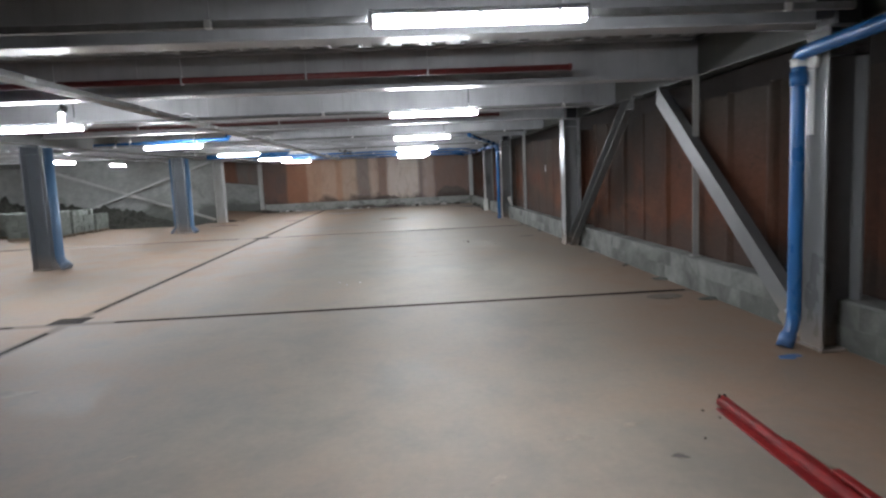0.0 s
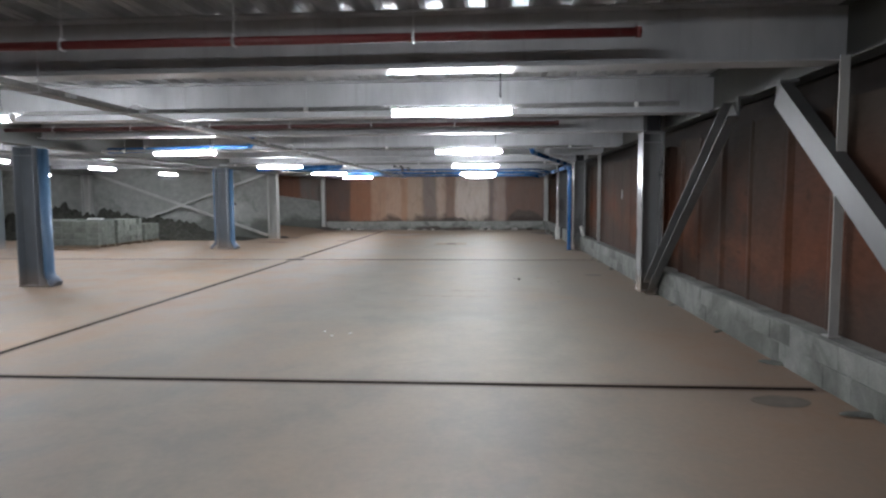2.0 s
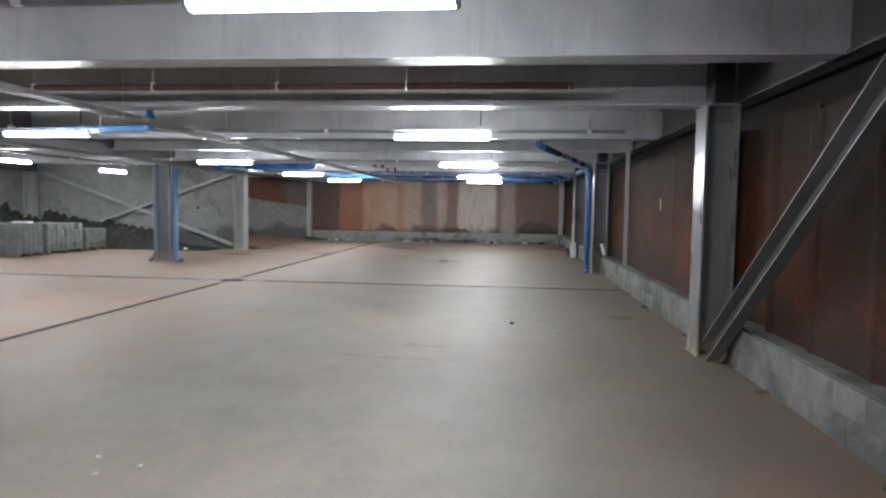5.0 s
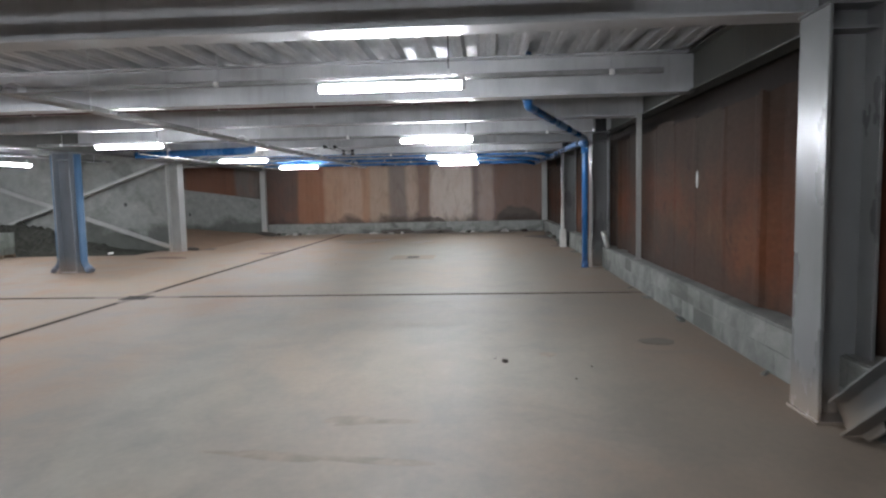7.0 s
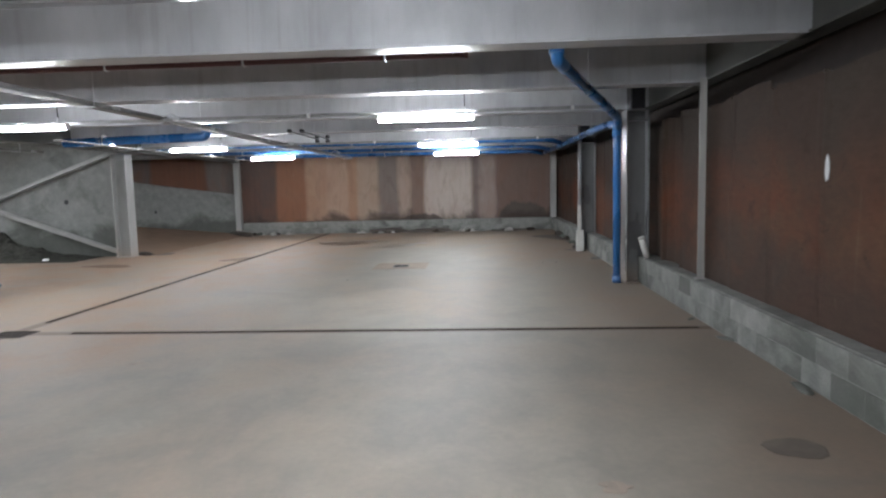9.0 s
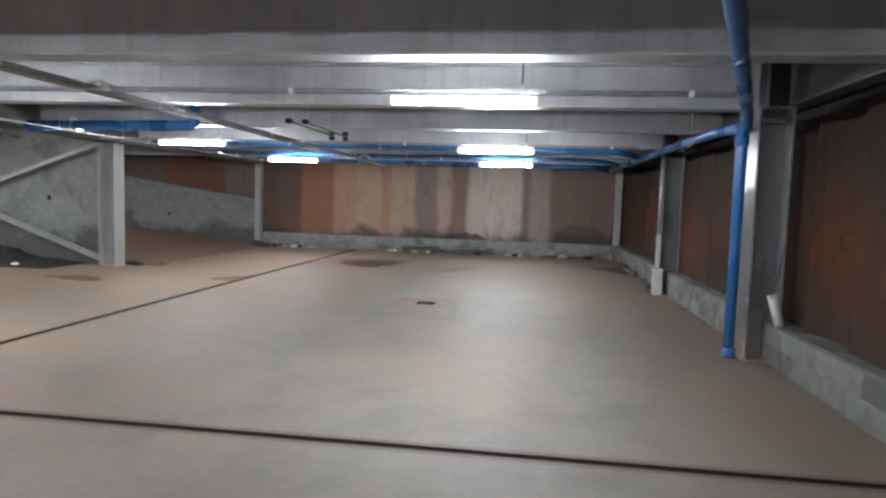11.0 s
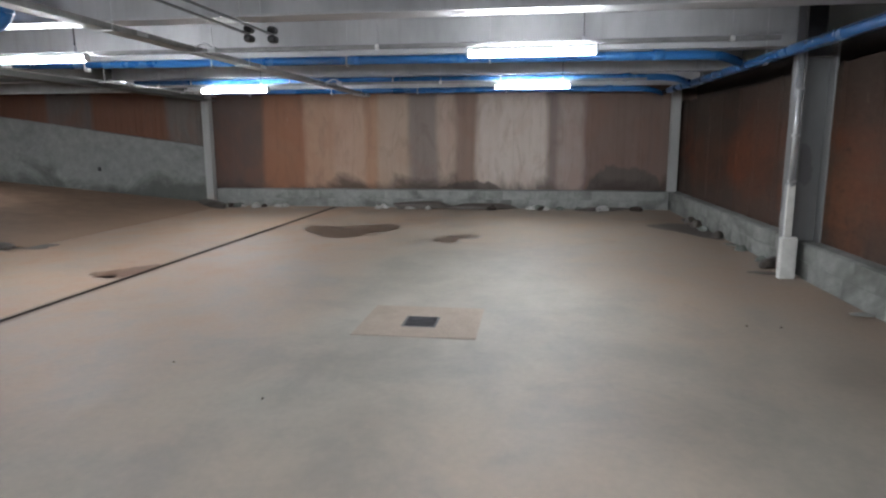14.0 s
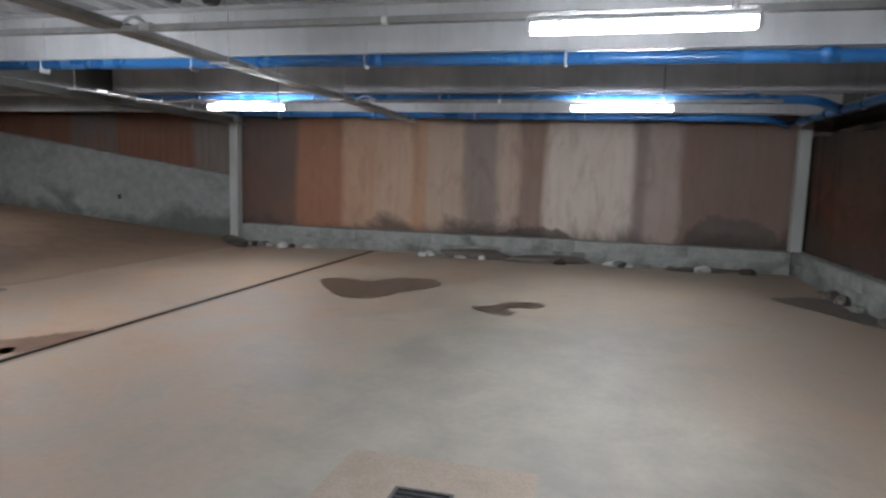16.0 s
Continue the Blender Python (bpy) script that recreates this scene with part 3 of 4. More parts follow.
def plinth(name, start, turn, length, keep=300):
    base = thing(name, Matrix.Translation(start) @ Matrix.Rotation(radians(turn), 4, "Z"), "low plinth of mortared grey concrete blocks", "plinth", kind="structure")
    core = boxes(((0, 0.012, 0), (length, 0.44, 0.44)))
    add_box(core, (0, 0.04, 0.44), (length, 0.42, 0.45))
    part("mortar_bed", core, M_MORTAR, base)
    w, h = 0.44, 0.215
    shapes = [block_mesh(w - 0.005, h, 0.008 + k) for k in (0.0, 0.002, 0.004)]
    r = random.Random(3)
    for row in range(2):
        x = -0.22 * row
        while x < length - 0.05:
            if x >= 0 and x + w <= length:
                ob = new("block", r.choice(shapes))
                ob.parent = base
                ob.matrix_basis = pose(x + 0.006, 0.02, 0.004 + row * (h + 0.006), 0, r.uniform(-0.25, 0.25), r.uniform(-0.3, 0.3))
            x += w
    return base


plinth("plinth_east", (X_PLINTH, Y_NORTH, 0), -90, 41.8)
plinth("plinth_north", (-7.85, Y_NORTH - 0.33, 0), 0, 11.75)


# ---------------------------------------------------------------- steel frame
def column(x, y, z1, label, group, w=0.40, d=0.42, mat=None):
    """An H column with its flanges facing east and west; y is its southern face."""
    mat = mat or M_STEEL
    c = thing("steel_column", (x + d / 2, y + w / 2, 0), label, "column", group)
    part("flange", boxes(((-d / 2, -w / 2, 0.02), (-d / 2 + 0.026, w / 2, z1)), bevel=0.003), mat, c)
    part("flange", boxes(((d / 2 - 0.026, -w / 2, 0.02), (d / 2, w / 2, z1)), bevel=0.003), mat, c)
    part("web", boxes(((-d / 2 + 0.026, -0.009, 0.02), (d / 2 - 0.026, 0.009, z1))), mat, c)
    part("base_plate", boxes(((-d / 2 - 0.02, -w / 2 - 0.02, 0.0), (d / 2 + 0.02, w / 2 + 0.02, 0.02)), bevel=0.004), mat, c)
    part("cap_plate", boxes(((-d / 2 - 0.01, -w / 2 - 0.01, z1), (d / 2 + 0.01, w / 2 + 0.01, z1 + 0.015))), mat, c)
    for sy in (-1, 1):
        part("stiffener", boxes(((-d / 2 + 0.026, min(sy * 0.009, sy * w * 0.48), z1 - 0.16), (d / 2 - 0.026, max(sy * 0.009, sy * w * 0.48), z1 - 0.145))), mat, c)
    return c


for y in COLS_E:
    column(X_COL + (0.09 if y > 29 else 0.0), y, Z_COLHEAD, "grey painted steel H column against the wall plinth", "wall columns", 0.31 if y < 6 else 0.4, 0.37)
for y in COLS_W[:3]:
    column(-8.36, y, Z_EDGE - 0.02, "grey painted steel H column standing on the open floor", "hall columns", mat=M_HALL)
column(-8.42, COLS_W[3], Z_EDGE - 0.02, "pale grey steel column at the foot of the ramp", "hall columns", 0.36, 0.40, M_POST)
column(-16.66, 29.3, Z_EDGE - 0.02, "pale grey steel column beside the cast wall", "hall columns", 0.36, 0.36, M_POST)
column(-16.6, 23.85, Z_EDGE - 0.02, "grey painted steel H column standing on the open floor", "hall columns", mat=M_HALL)
column(-16.6, 14.48, Z_EDGE - 0.02, "grey painted steel H column standing on the open floor", "hall columns", mat=M_HALL)


def long_girder(x, name, label, z=Z_EDGE, w=0.3):
    """An I girder along y, over a row of columns."""
    g = thing(name, (x, Y_SOUTH, z), label, "beam", "girders")
    length = Y_NORTH - Y_SOUTH
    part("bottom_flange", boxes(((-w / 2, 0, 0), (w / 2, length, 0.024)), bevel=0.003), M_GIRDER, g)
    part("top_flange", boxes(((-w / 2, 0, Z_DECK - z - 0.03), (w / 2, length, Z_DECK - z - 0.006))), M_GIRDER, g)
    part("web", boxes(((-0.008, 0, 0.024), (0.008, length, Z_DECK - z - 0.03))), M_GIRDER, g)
    return g


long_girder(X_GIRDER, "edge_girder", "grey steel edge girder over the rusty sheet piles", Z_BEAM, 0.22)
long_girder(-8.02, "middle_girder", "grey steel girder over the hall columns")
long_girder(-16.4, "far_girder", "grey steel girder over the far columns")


# a black block on a plate between each column head and the deck
for y in COLS_E:
    t = thing("column_head_pad", (3.885, y + 0.01, Z_COLHEAD + 0.017), "black block above a wall column", "packing block", "column head pads")
    part("block", boxes(((-0.12, 0, 0.0), (0.12, 0.29, Z_DECK - Z_COLHEAD - 0.03)), bevel=0.02), M_BLACK, t)
    part("plate", boxes(((-0.16, -0.01, 0.002), (0.16, 0.30, 0.014)), bevel=0.003), M_STEEL, t)


def cross_beam(y, x0, x1):
    b = thing("cross_beam", (x0, y, Z_BEAM), "grey painted steel I beam under the deck", "beam", "cross beams")
    n, w, top = x1 - x0, 0.3, Z_DECK - Z_BEAM
    part("bottom_flange", boxes(((0, 0, 0), (n, w, 0.022)), bevel=0.003), M_BEAM, b)
    part("top_flange", boxes(((0, 0, top - 0.028), (n, w, top - 0.006))), M_BEAM, b)
    part("web", boxes(((0, w / 2 - 0.007, 0.022), (n, w / 2 + 0.007, top - 0.028))), M_BEAM, b)
    return b


for y in BEAMS:
    if y < 36.8:
        cross_beam(y, -8.01, X_GIRDER - 0.01)
        cross_beam(y, -16.39, -8.03)
        cross_beam(y, -22.9, -16.41)


def brace(a, b, roll, label, group, size=0.16, reach=0.0):
    """A channel brace with a bolted gusset at its foot and, where it meets a girder behind it, a plate that reaches back."""
    t = thing("brace", along(a, b, roll), label, "brace", group)
    if reach:
        head = boxes(((b[0] + 0.01, b[1] - 0.05, b[2] - 0.08), (b[0] + 0.034, b[1] + 0.05, Z_BEAM - 0.03)), ((b[0] + 0.01, b[1] - 0.05, Z_BEAM - 0.03), (b[0] + reach, b[1] + 0.05, Z_BEAM - 0.002)))
        head.transform(t.matrix_basis.inverted())
        part("head_plate", head, M_BRACE, t)
    n = (Vector(b) - Vector(a)).length
    mat = M_BRACE if reach else M_POST
    part("channel", extruded(channel_profile(size, size * 0.55, 0.012), Matrix.Identity(4), n), mat, t)
    for z in (0.06,):
        g = part("gusset", boxes(((-size * 0.75, -0.014, z - 0.2), (size * 0.75, -0.002, z + 0.2)), bevel=0.003), mat, t)
        for k in (-0.1, 0.1):
            part("bolt", tube([(0, -0.03, z + k), (0, -0.012, z + k)], 0.02, 6), M_ZINC, g)
    return t


brace((3.86, 6.12, 0.12), (4.0, 9.92, 2.79), 90, "grey steel channel brace leaning up from the column foot", "wall braces", 0.24, 0.2)
brace((3.86, 14.35, 0.10), (4.0, 11.05, 2.79), 90, "grey steel channel brace leaning up from the column foot", "wall braces", 0.24, 0.2)
brace((-16.0, 29.5, 2.72), (-8.55, 29.5, 0.12), 0, "pale grey steel brace crossing before the cast wall", "cross braces", 0.17)
brace((-15.9, 29.62, 0.14), (-8.6, 29.62, 2.72), 0, "pale grey steel brace crossing before the cast wall", "cross braces", 0.17)


def post(x, y, z0, z1, w=0.085, d=0.07):
    p = thing("wall_post", (x, y, z0), "slim pale grey steel post on the plinth", "post", "wall posts")
    part("angle", extruded([(0, 0), (w, 0), (w, d), (w - 0.012, d), (w - 0.012, 0.012), (0, 0.012)], pose(-w / 2, 0, 0), z1 - z0), M_SLIM, p)
    part("foot_plate", boxes(((-w * 0.7, -0.02, 0), (w * 0.7, d + 0.02, 0.012))), M_SLIM, p)
    return p


for y in (0.6, 8.74, 21.15):
    post(4.06, y, 0.45, Z_BEAM)


def corner_post(x, y, z0, label):
    p = thing("corner_post", (x, y, z0), label, "post", "corner posts")
    n = Z_DECK - z0 - 0.05
    part("face", boxes(((-0.1, 0, 0), (0.1, 0.02, n)), bevel=0.003), M_POST, p)
    part("side", boxes(((-0.1, 0.02, 0), (-0.08, 0.2, n))), M_POST, p)
    part("side", boxes(((0.08, 0.02, 0), (0.1, 0.2, n))), M_POST, p)


corner_post(-8.02, Y_NORTH - 0.38, 0.0, "pale grey steel post at the foot of the ramp")
corner_post(3.97, Y_NORTH - 0.34, 0.45, "pale grey steel post in the wall corner")


# ---------------------------------------------------------------- lamps
def lamp_fitting():
    """A 1.37 m sealed batten: grey base, lit diffuser, end caps, clips and a hanger rod."""
    t = thing("batten_light", (0, 0, 0), "lit sealed fluorescent batten hung on a dark rod", "ceiling light", "batten lights")
    L = 1.37
    part("housing", boxes(((-L / 2, -0.048, 0.034), (L / 2, 0.048, 0.078)), bevel=0.012), M_GREYPL, t)
    prof = [(0.04, 0.034), (0.046, 0.014), (0.038, -0.012), (0.018, -0.024), (-0.018, -0.024), (-0.038, -0.012), (-0.046, 0.014), (-0.04, 0.034)]
    bm = bmesh.new()
    a = [bm.verts.new((-L / 2 + 0.02, y, z)) for y, z in prof]
    b = [bm.verts.new((L / 2 - 0.02, y, z)) for y, z in prof]
    for i in range(len(prof) - 1):
        f = bm.faces.new((a[i], a[i + 1], b[i + 1], b[i]))
        f.smooth = True
    bm.faces.new(a)
    bm.faces.new(b[::-1])
    bm.faces.new((a[0], b[0], b[-1], a[-1]))
    bmesh.ops.recalc_face_normals(bm, faces=bm.faces)
    part("diffuser", bm, M_TUBE, t, "glowing white diffuser")
    for s in (-1, 1):
        part("end_cap", boxes(((s * L / 2 - 0.018, -0.05, -0.024), (s * L / 2 + 0.018, 0.05, 0.08)), bevel=0.01), M_GREYPL, t)
    w = part("hanger_rod", tube([(0.55, 0, 0.15), (0.55, 0, Z_DECK - Z_LAMP + 0.1)], 0.007, 6), M_BLACK, t)
    part("hanger_clip", boxes(((0.535, -0.02, 0.07), (0.565, 0.02, 0.16)), bevel=0.004), M_ZINC, w)
    for k in (-0.5, 0.0, 0.5):
        for s in (-1, 1):
            part("clip", boxes(((k - 0.012, s * 0.05 - 0.006, 0.024), (k + 0.012, s * 0.05 + 0.006, 0.06)), bevel=0.002), M_ZINC, t)
    return t


first = lamp_fitting()
first.matrix_basis = pose(0.545, LAMPS_Y[0], 2.71)
spots = [(0.545, y, z) for y, z in zip(LAMPS_Y[1:], (2.68, 2.655, 2.65, 2.64, 2.68))] + [(x, y, Z_LAMP) for x, y in zip((-5.42, -5.48, -5.44, -5.36, -5.24), LAMPS_Y[1:])]
for x, y, z in spots + [(-13.0, 32.9, 2.94)]:
    copy_thing(first, pose(x, y, z, 0, 0, rnd.uniform(-0.6, 0.6)))
# the rows of the far bays run along the hall
for x, y in ((-11.2, 12.9), (-11.2, 17.6), (-11.2, 22.2), (-11.5, 26.9), (-16.3, 17.2), (-16.3, 26.2)):
    copy_thing(first, pose(x, y, Z_LAMP, 0, 0, 90 + rnd.uniform(-0.6, 0.6)))


# ---------------------------------------------------------------- services under the deck
def hanger(parent, x, y, z, r):
    """A threaded rod from the deck with a clamp round a pipe."""
    rod = part("hanger_rod", tube([(x, y, z + r), (x, y, Z_DECK + 0.1)], 0.005, 6), M_ZINC, parent)
    part("clamp", boxes(((x - 0.01, y - r - 0.005, z - r - 0.008), (x + 0.01, y + r + 0.005, z + r + 0.02)), bevel=0.004), M_ZINC, rod)


def pipe_run(name, points, r, mat, label, group, hangers=(), sockets=(), radius=0.14):
    t = thing(name, (0, 0, 0), label, "pipe", group)
    part("barrel", tube(bent(points, radius), r, 16), mat, t)
    for a, b in sockets:
        part("socket", tube([a, b], r * 1.2, 16), mat, t)
    for x, y, z in hangers:
        hanger(t, x, y, z, r)
    return t


def along_x(y, z, x0, x1, step):
    return [(x0 + step * (i + 0.5), y, z) for i in range(int((x1 - x0) / step))]


BLUE_R = 0.062
X_DROP = 3.575
# wall column drops
pipe_run("drain_pipe", [(3.50, 5.72, 0.03), (3.61, 5.76, 0.22), (3.61, 5.76, 2.68), (3.60, 4.2, 2.74), (3.58, -4.8, 2.9)], BLUE_R, M_BLUE, "glossy blue drain pipe turning down a wall column", "blue pipes",
         [(3.56, y, 2.76 - (y - 3.5) * 0.02) for y in (3.2, 0.2, -2.8)], [((3.61, 5.76, 2.40), (3.61, 5.76, 2.52)), ((3.49, 5.715, 0.0), (3.55, 5.74, 0.12))], 0.1)
pipe_run("drain_pipe", [(X_DROP, 23.86, 0.0), (X_DROP, 23.86, 2.66), (3.56, 25.0, 2.72), (3.56, 36.5, 2.80)], BLUE_R, M_BLUE, "glossy blue drain pipe turning down a wall column", "blue pipes",
         [(3.56, y, 2.70 + (y - 24) * 0.0075) for y in (26.2, 29.8, 33.0, 35.6)], [((X_DROP, 23.86, 2.45), (X_DROP, 23.86, 2.62)), ((X_DROP, 23.86, 0.0), (X_DROP, 23.86, 0.12))], 0.16)
pipe_run("drain_pipe", [(X_DROP, 23.78, 2.6), (3.52, 23.55, 2.74), (2.05, 19.22, 2.86), (2.05, 19.22, 3.6)], BLUE_R, M_BLUE, "blue branch pipe rising to the deck", "blue pipes", [(2.62, 20.9, 2.815)],
         [((2.05, 19.22, 2.92), (2.05, 19.22, 3.08))], 0.1)
# mains across the hall under the beams
for y, z in ((30.15, 2.86), (33.3, 2.86), (36.0, 2.86)):
    pipe_run("drain_pipe", [(-7.6, y, z + 0.05), (3.1, y, z), (3.54, y + 0.5, z - 0.08)], BLUE_R, M_BLUE, "blue drain main slung under the cross beams", "blue pipes",
             along_x(y, z + 0.01, -7.4, 3.0, 2.1), [((-2.1, y, z + 0.03), (-1.95, y, z + 0.03)), ((2.2, y, z + 0.01), (2.35, y, z + 0.01))], 0.3)
for y, z, x1, r in ((17.1, 2.89, -4.42, 0.062), (26.6, 2.88, -4.6, 0.095), (7.7, 2.9, -4.6, 0.062)):
    pipe_run("drain_pipe", [(-7.8, y, z - 0.05), (x1, y, z), (x1, y, 3.58)], r, M_BLUE, "blue branch pipe from a hall column to the deck", "blue pipes", along_x(y, z - 0.02, -7.7, x1, 1.6),
             [((x1, y, z + 0.08), (x1, y, z + 0.24))], 0.12)
# drops on the hall columns, with swept feet
for y, sides in ((14.78, (1,)), (24.0, (-1, 1)), (5.7, (1,))):
    for s in sides:
        r = 0.1 if y < 20 else 0.08 if s > 0 else 0.05
        x = -8.15 + s * (0.23 + r)
        pipe_run("drain_pipe", [(x + s * 0.16, y + 0.12, 0.03), (x, y + 0.14, 0.22), (x, y + 0.14, 2.72)], r, M_DUSTBLUE, "dusty blue drain pipe with a swept foot beside a hall column", "blue pipes", (),
                 [((x + s * 0.17, y + 0.12, 0.02), (x + s * 0.08, y + 0.13, 0.12))], 0.1)
# sprinkler pipes
for y, z, x1, mat, lab in ((7.95, 2.98, 2.12, M_RED, "red"), (13.95, 2.98, 2.14, M_DULLRED, "dull red"), (19.5, 3.0, 1.2, M_DULLRED, "dull red")):
    pipe_run("sprinkler_pipe", [(-7.8, y, z), (x1, y, z)], 0.036, mat, f"{lab} sprinkler pipe hung below the deck", "sprinkler pipes", along_x(y, z, -7.6, x1, 1.45),
             [((x1 - 0.03, y, z), (x1 + 0.01, y, z))])


def cable_tray(x, y0, y1, z, step, label, w=0.17):
    """A shallow channel tray along y on rods, with joint plates."""
    t = thing("cable_tray", (x, y0, z), label, "cable tray", "cable trays")
    n = y1 - y0
    part("tray_floor", boxes(((-w / 2, 0, 0), (w / 2, n, 0.003))), M_TRAY, t)
    for side in (-1, 1):
        part("side_rail", boxes(((side * w / 2 - 0.006, 0, 0.003), (side * w / 2 + 0.006, n, 0.003 + 0.33 * w)), bevel=0.003), M_TRAY, t)
    k = step / 2
    while k < n:
        rod = part("hanger_rod", tube([(w / 2 + 0.018, k, 0.0), (w / 2 + 0.018, k, Z_DECK - z)], 0.005, 6), M_ZINC, t)
        part("bracket", boxes(((-w / 2 - 0.015, k - 0.02, -0.012), (w / 2 + 0.025, k + 0.02, -0.002))), M_ZINC, rod)
        part("joint_plate", boxes(((w / 2 + 0.007, k + 0.4, 0.012), (w / 2 + 0.012, k + 0.58, 0.05))), M_ZINC, t)
        k += step
    for dx in (-0.03, 0.0, 0.028):
        part("cable", tube([(dx, 0.02, 0.012 + abs(dx) * 0.1), (dx + 0.01, n / 2, 0.014), (dx, n - 0.02, 0.012)], 0.009, 6), M_BLACK if dx else M_GREYPL, t)
    return t


cable_tray(-3.45, -4.5, 36.2, 2.76, 2.95, "long galvanised cable tray hung on rods")
cable_tray(-6.55, 24.5, 34.6, 2.70, 2.5, "short galvanised cable tray hung on rods", 0.07)
cable_tray(-9.8, 6.0, 28.6, 2.76, 2.9, "galvanised cable tray hung over the far bay")


def conduit_run(y, z, x0, x1):
    """Twin conduit along a lamp row, on rods, with a dome sensor."""
    t = thing("conduit_run", (0, y, z), "slim grey trunking with white sensors along a lamp row", "conduit", "conduit runs")
    part("trunking", boxes(((x0, -0.026, -0.022), (x1, 0.024, 0.026)), bevel=0.003), M_TRAY, t)
    part("conduit", tube([(x0, 0.04, 0.012), (x1 - 0.8, 0.04, 0.012)], 0.009, 8), M_GREYPL, t)
    for x in (-6.9, -1.17, 2.62):
        if x0 < x < x1:
            rod = part("hanger_rod", tube([(x, 0, 0), (x, 0, Z_DECK - z)], 0.004, 6), M_ZINC, t)
            part("sensor", boxes(((x - 0.024, -0.05, -0.03), (x + 0.024, 0.0, 0.025)), bevel=0.008), M_WHITE, rod)
    for x in (-3.15,):
        part("junction_box", boxes(((x - 0.05, -0.03, -0.02), (x + 0.05, 0.045, 0.045)), bevel=0.008), M_GREYPL, t)
    part("gooseneck", tube(bent([(-3.42, 0, 0.03), (-3.25, 0, 0.1), (-3.1, 0, 0.0)], 0.06), 0.014, 8), M_ZINC, t)
    return t


for y in LAMPS_Y[:-1]:
    conduit_run(y + 0.12, 2.76, -7.4, 3.1)
conduit_run(LAMPS_Y[-1] + 0.12, 2.80, -7.4, 2.6)


def spot_lamp(x, y, z):
    t = thing("spot_lamp", (x, y, z), "small black spot lamp with a bright white lens", "spot lamp")
    part("bracket", boxes(((-0.02, -0.02, 0.1), (0.02, 0.02, 0.22)), bevel=0.004), M_BLACK, t)
    head = part("head", tube([(0, 0.05, 0.12), (0, -0.04, 0.02)], 0.055, 14), M_BLACK, t)
    part("lens", tube([(0.0, -0.035, 0.03), (0.03, -0.12, -0.12)], 0.03, 14), M_TUBE, head, "lit white lens")
    part("arm", tube([(0, 0, 0.2), (0, 0, Z_DECK - z + 0.1)], 0.008, 8), M_BLACK, t)


spot_lamp(-4.62, 9.35, 2.78)


def strut_pair(x, y0, y1, z):
    """A pair of slim double rails on rods, with black clamp feet at both ends."""
    t = thing("rail_pair", (x, y0, z), "pair of slim steel rails with black clamp feet", "rail")
    n = y1 - y0
    for dx, dy in ((-0.11, 0.0), (0.11, 0.09)):
        r = part("rail", tube([(dx, dy, 0.015), (dx, n + dy, 0.015)], 0.013, 8), M_BRACE, t)
        for k, dz in ((0.0, 0.02), (n, -0.03), (n, 0.06)):
            part("clamp_foot", boxes(((dx - 0.045, k + dy - 0.06, dz - 0.036), (dx + 0.045, k + dy + 0.06, dz + 0.036)), bevel=0.02), M_BLACK, r)
        for k in (0.2, n - 0.2):
            part("hanger_rod", tube([(dx, k, 0.07), (dx, k, Z_DECK - z)], 0.005, 6), M_ZINC, t)


strut_pair(-2.24, 25.2, 27.25, 2.80)


def deck_fitting(x, y, z):
    t = thing("deck_fitting", (x, y, z), "white tube fitting with a red end under the deck", "fitting")
    part("tube", tube([(0, 0, 0), (0.42, 0, 0)], 0.022, 10), M_WHITE, t)
    part("red_end", tube([(-0.13, 0, 0), (0, 0, 0)], 0.026, 10), M_RED, t)
    part("box", boxes(((0.42, -0.05, -0.05), (0.54, 0.05, 0.06)), bevel=0.012), M_WHITE, t)
    part("strap", boxes(((0.2, -0.006, 0), (0.225, 0.006, Z_DECK - z))), M_ZINC, t)


deck_fitting(-0.75, 23.35, 3.42)


# ---------------------------------------------------------------- fittings on the columns
def pipe_bracket():
    t = thing("pipe_bracket", (3.69, 5.64, 2.60), "white plastic pipe bracket tied to a wall column", "bracket")
    part("collar", tube([(-0.08, 0.12, -0.035), (-0.08, 0.12, 0.035)], 0.072, 16), M_WHITE, t)
    part("boss", tube([(0.008, 0.0, 0.0), (-0.045, 0.0, 0.0)], 0.062, 14), M_WHITE, t)
    part("arm", tube([(-0.02, 0.02, 0.0), (-0.06, 0.08, 0.0)], 0.014, 8), M_WHITE, t)
    part("tie", tube([(0.02, -0.155, 0.01), (0.37, -0.155, 0.02)], 0.01, 8), M_BLACK, t)
    part("tape", boxes(((0.004, 0.02, -0.64), (0.009, 0.12, -0.06))), M_WHITE, t)


pipe_bracket()


def column_conduit():
    """The galvanised trunking and pale casing on the flange of the last wall column."""
    t = thing("column_trunking", (3.755, 29.1, 0), "pale casing with bright conduit on a wall column", "trunking")
    part("casing", boxes(((-0.1, -0.1, 0.0), (0.09, 0.0, 0.52)), bevel=0.01), M_BOX, t)
    part("conduit", tube([(-0.02, -0.03, 1.15), (-0.02, -0.03, 2.72)], 0.03, 10), M_ZINC, t)
    part("cover_strip", boxes(((-0.06, -0.05, 0.5), (0.03, 0.0, 1.17)), bevel=0.006), M_BOX, t)
    for z in (1.2, 1.75, 2.3):
        part("saddle", boxes(((-0.062, -0.064, z), (0.022, 0.0, z + 0.03)), bevel=0.004), M_ZINC, t)


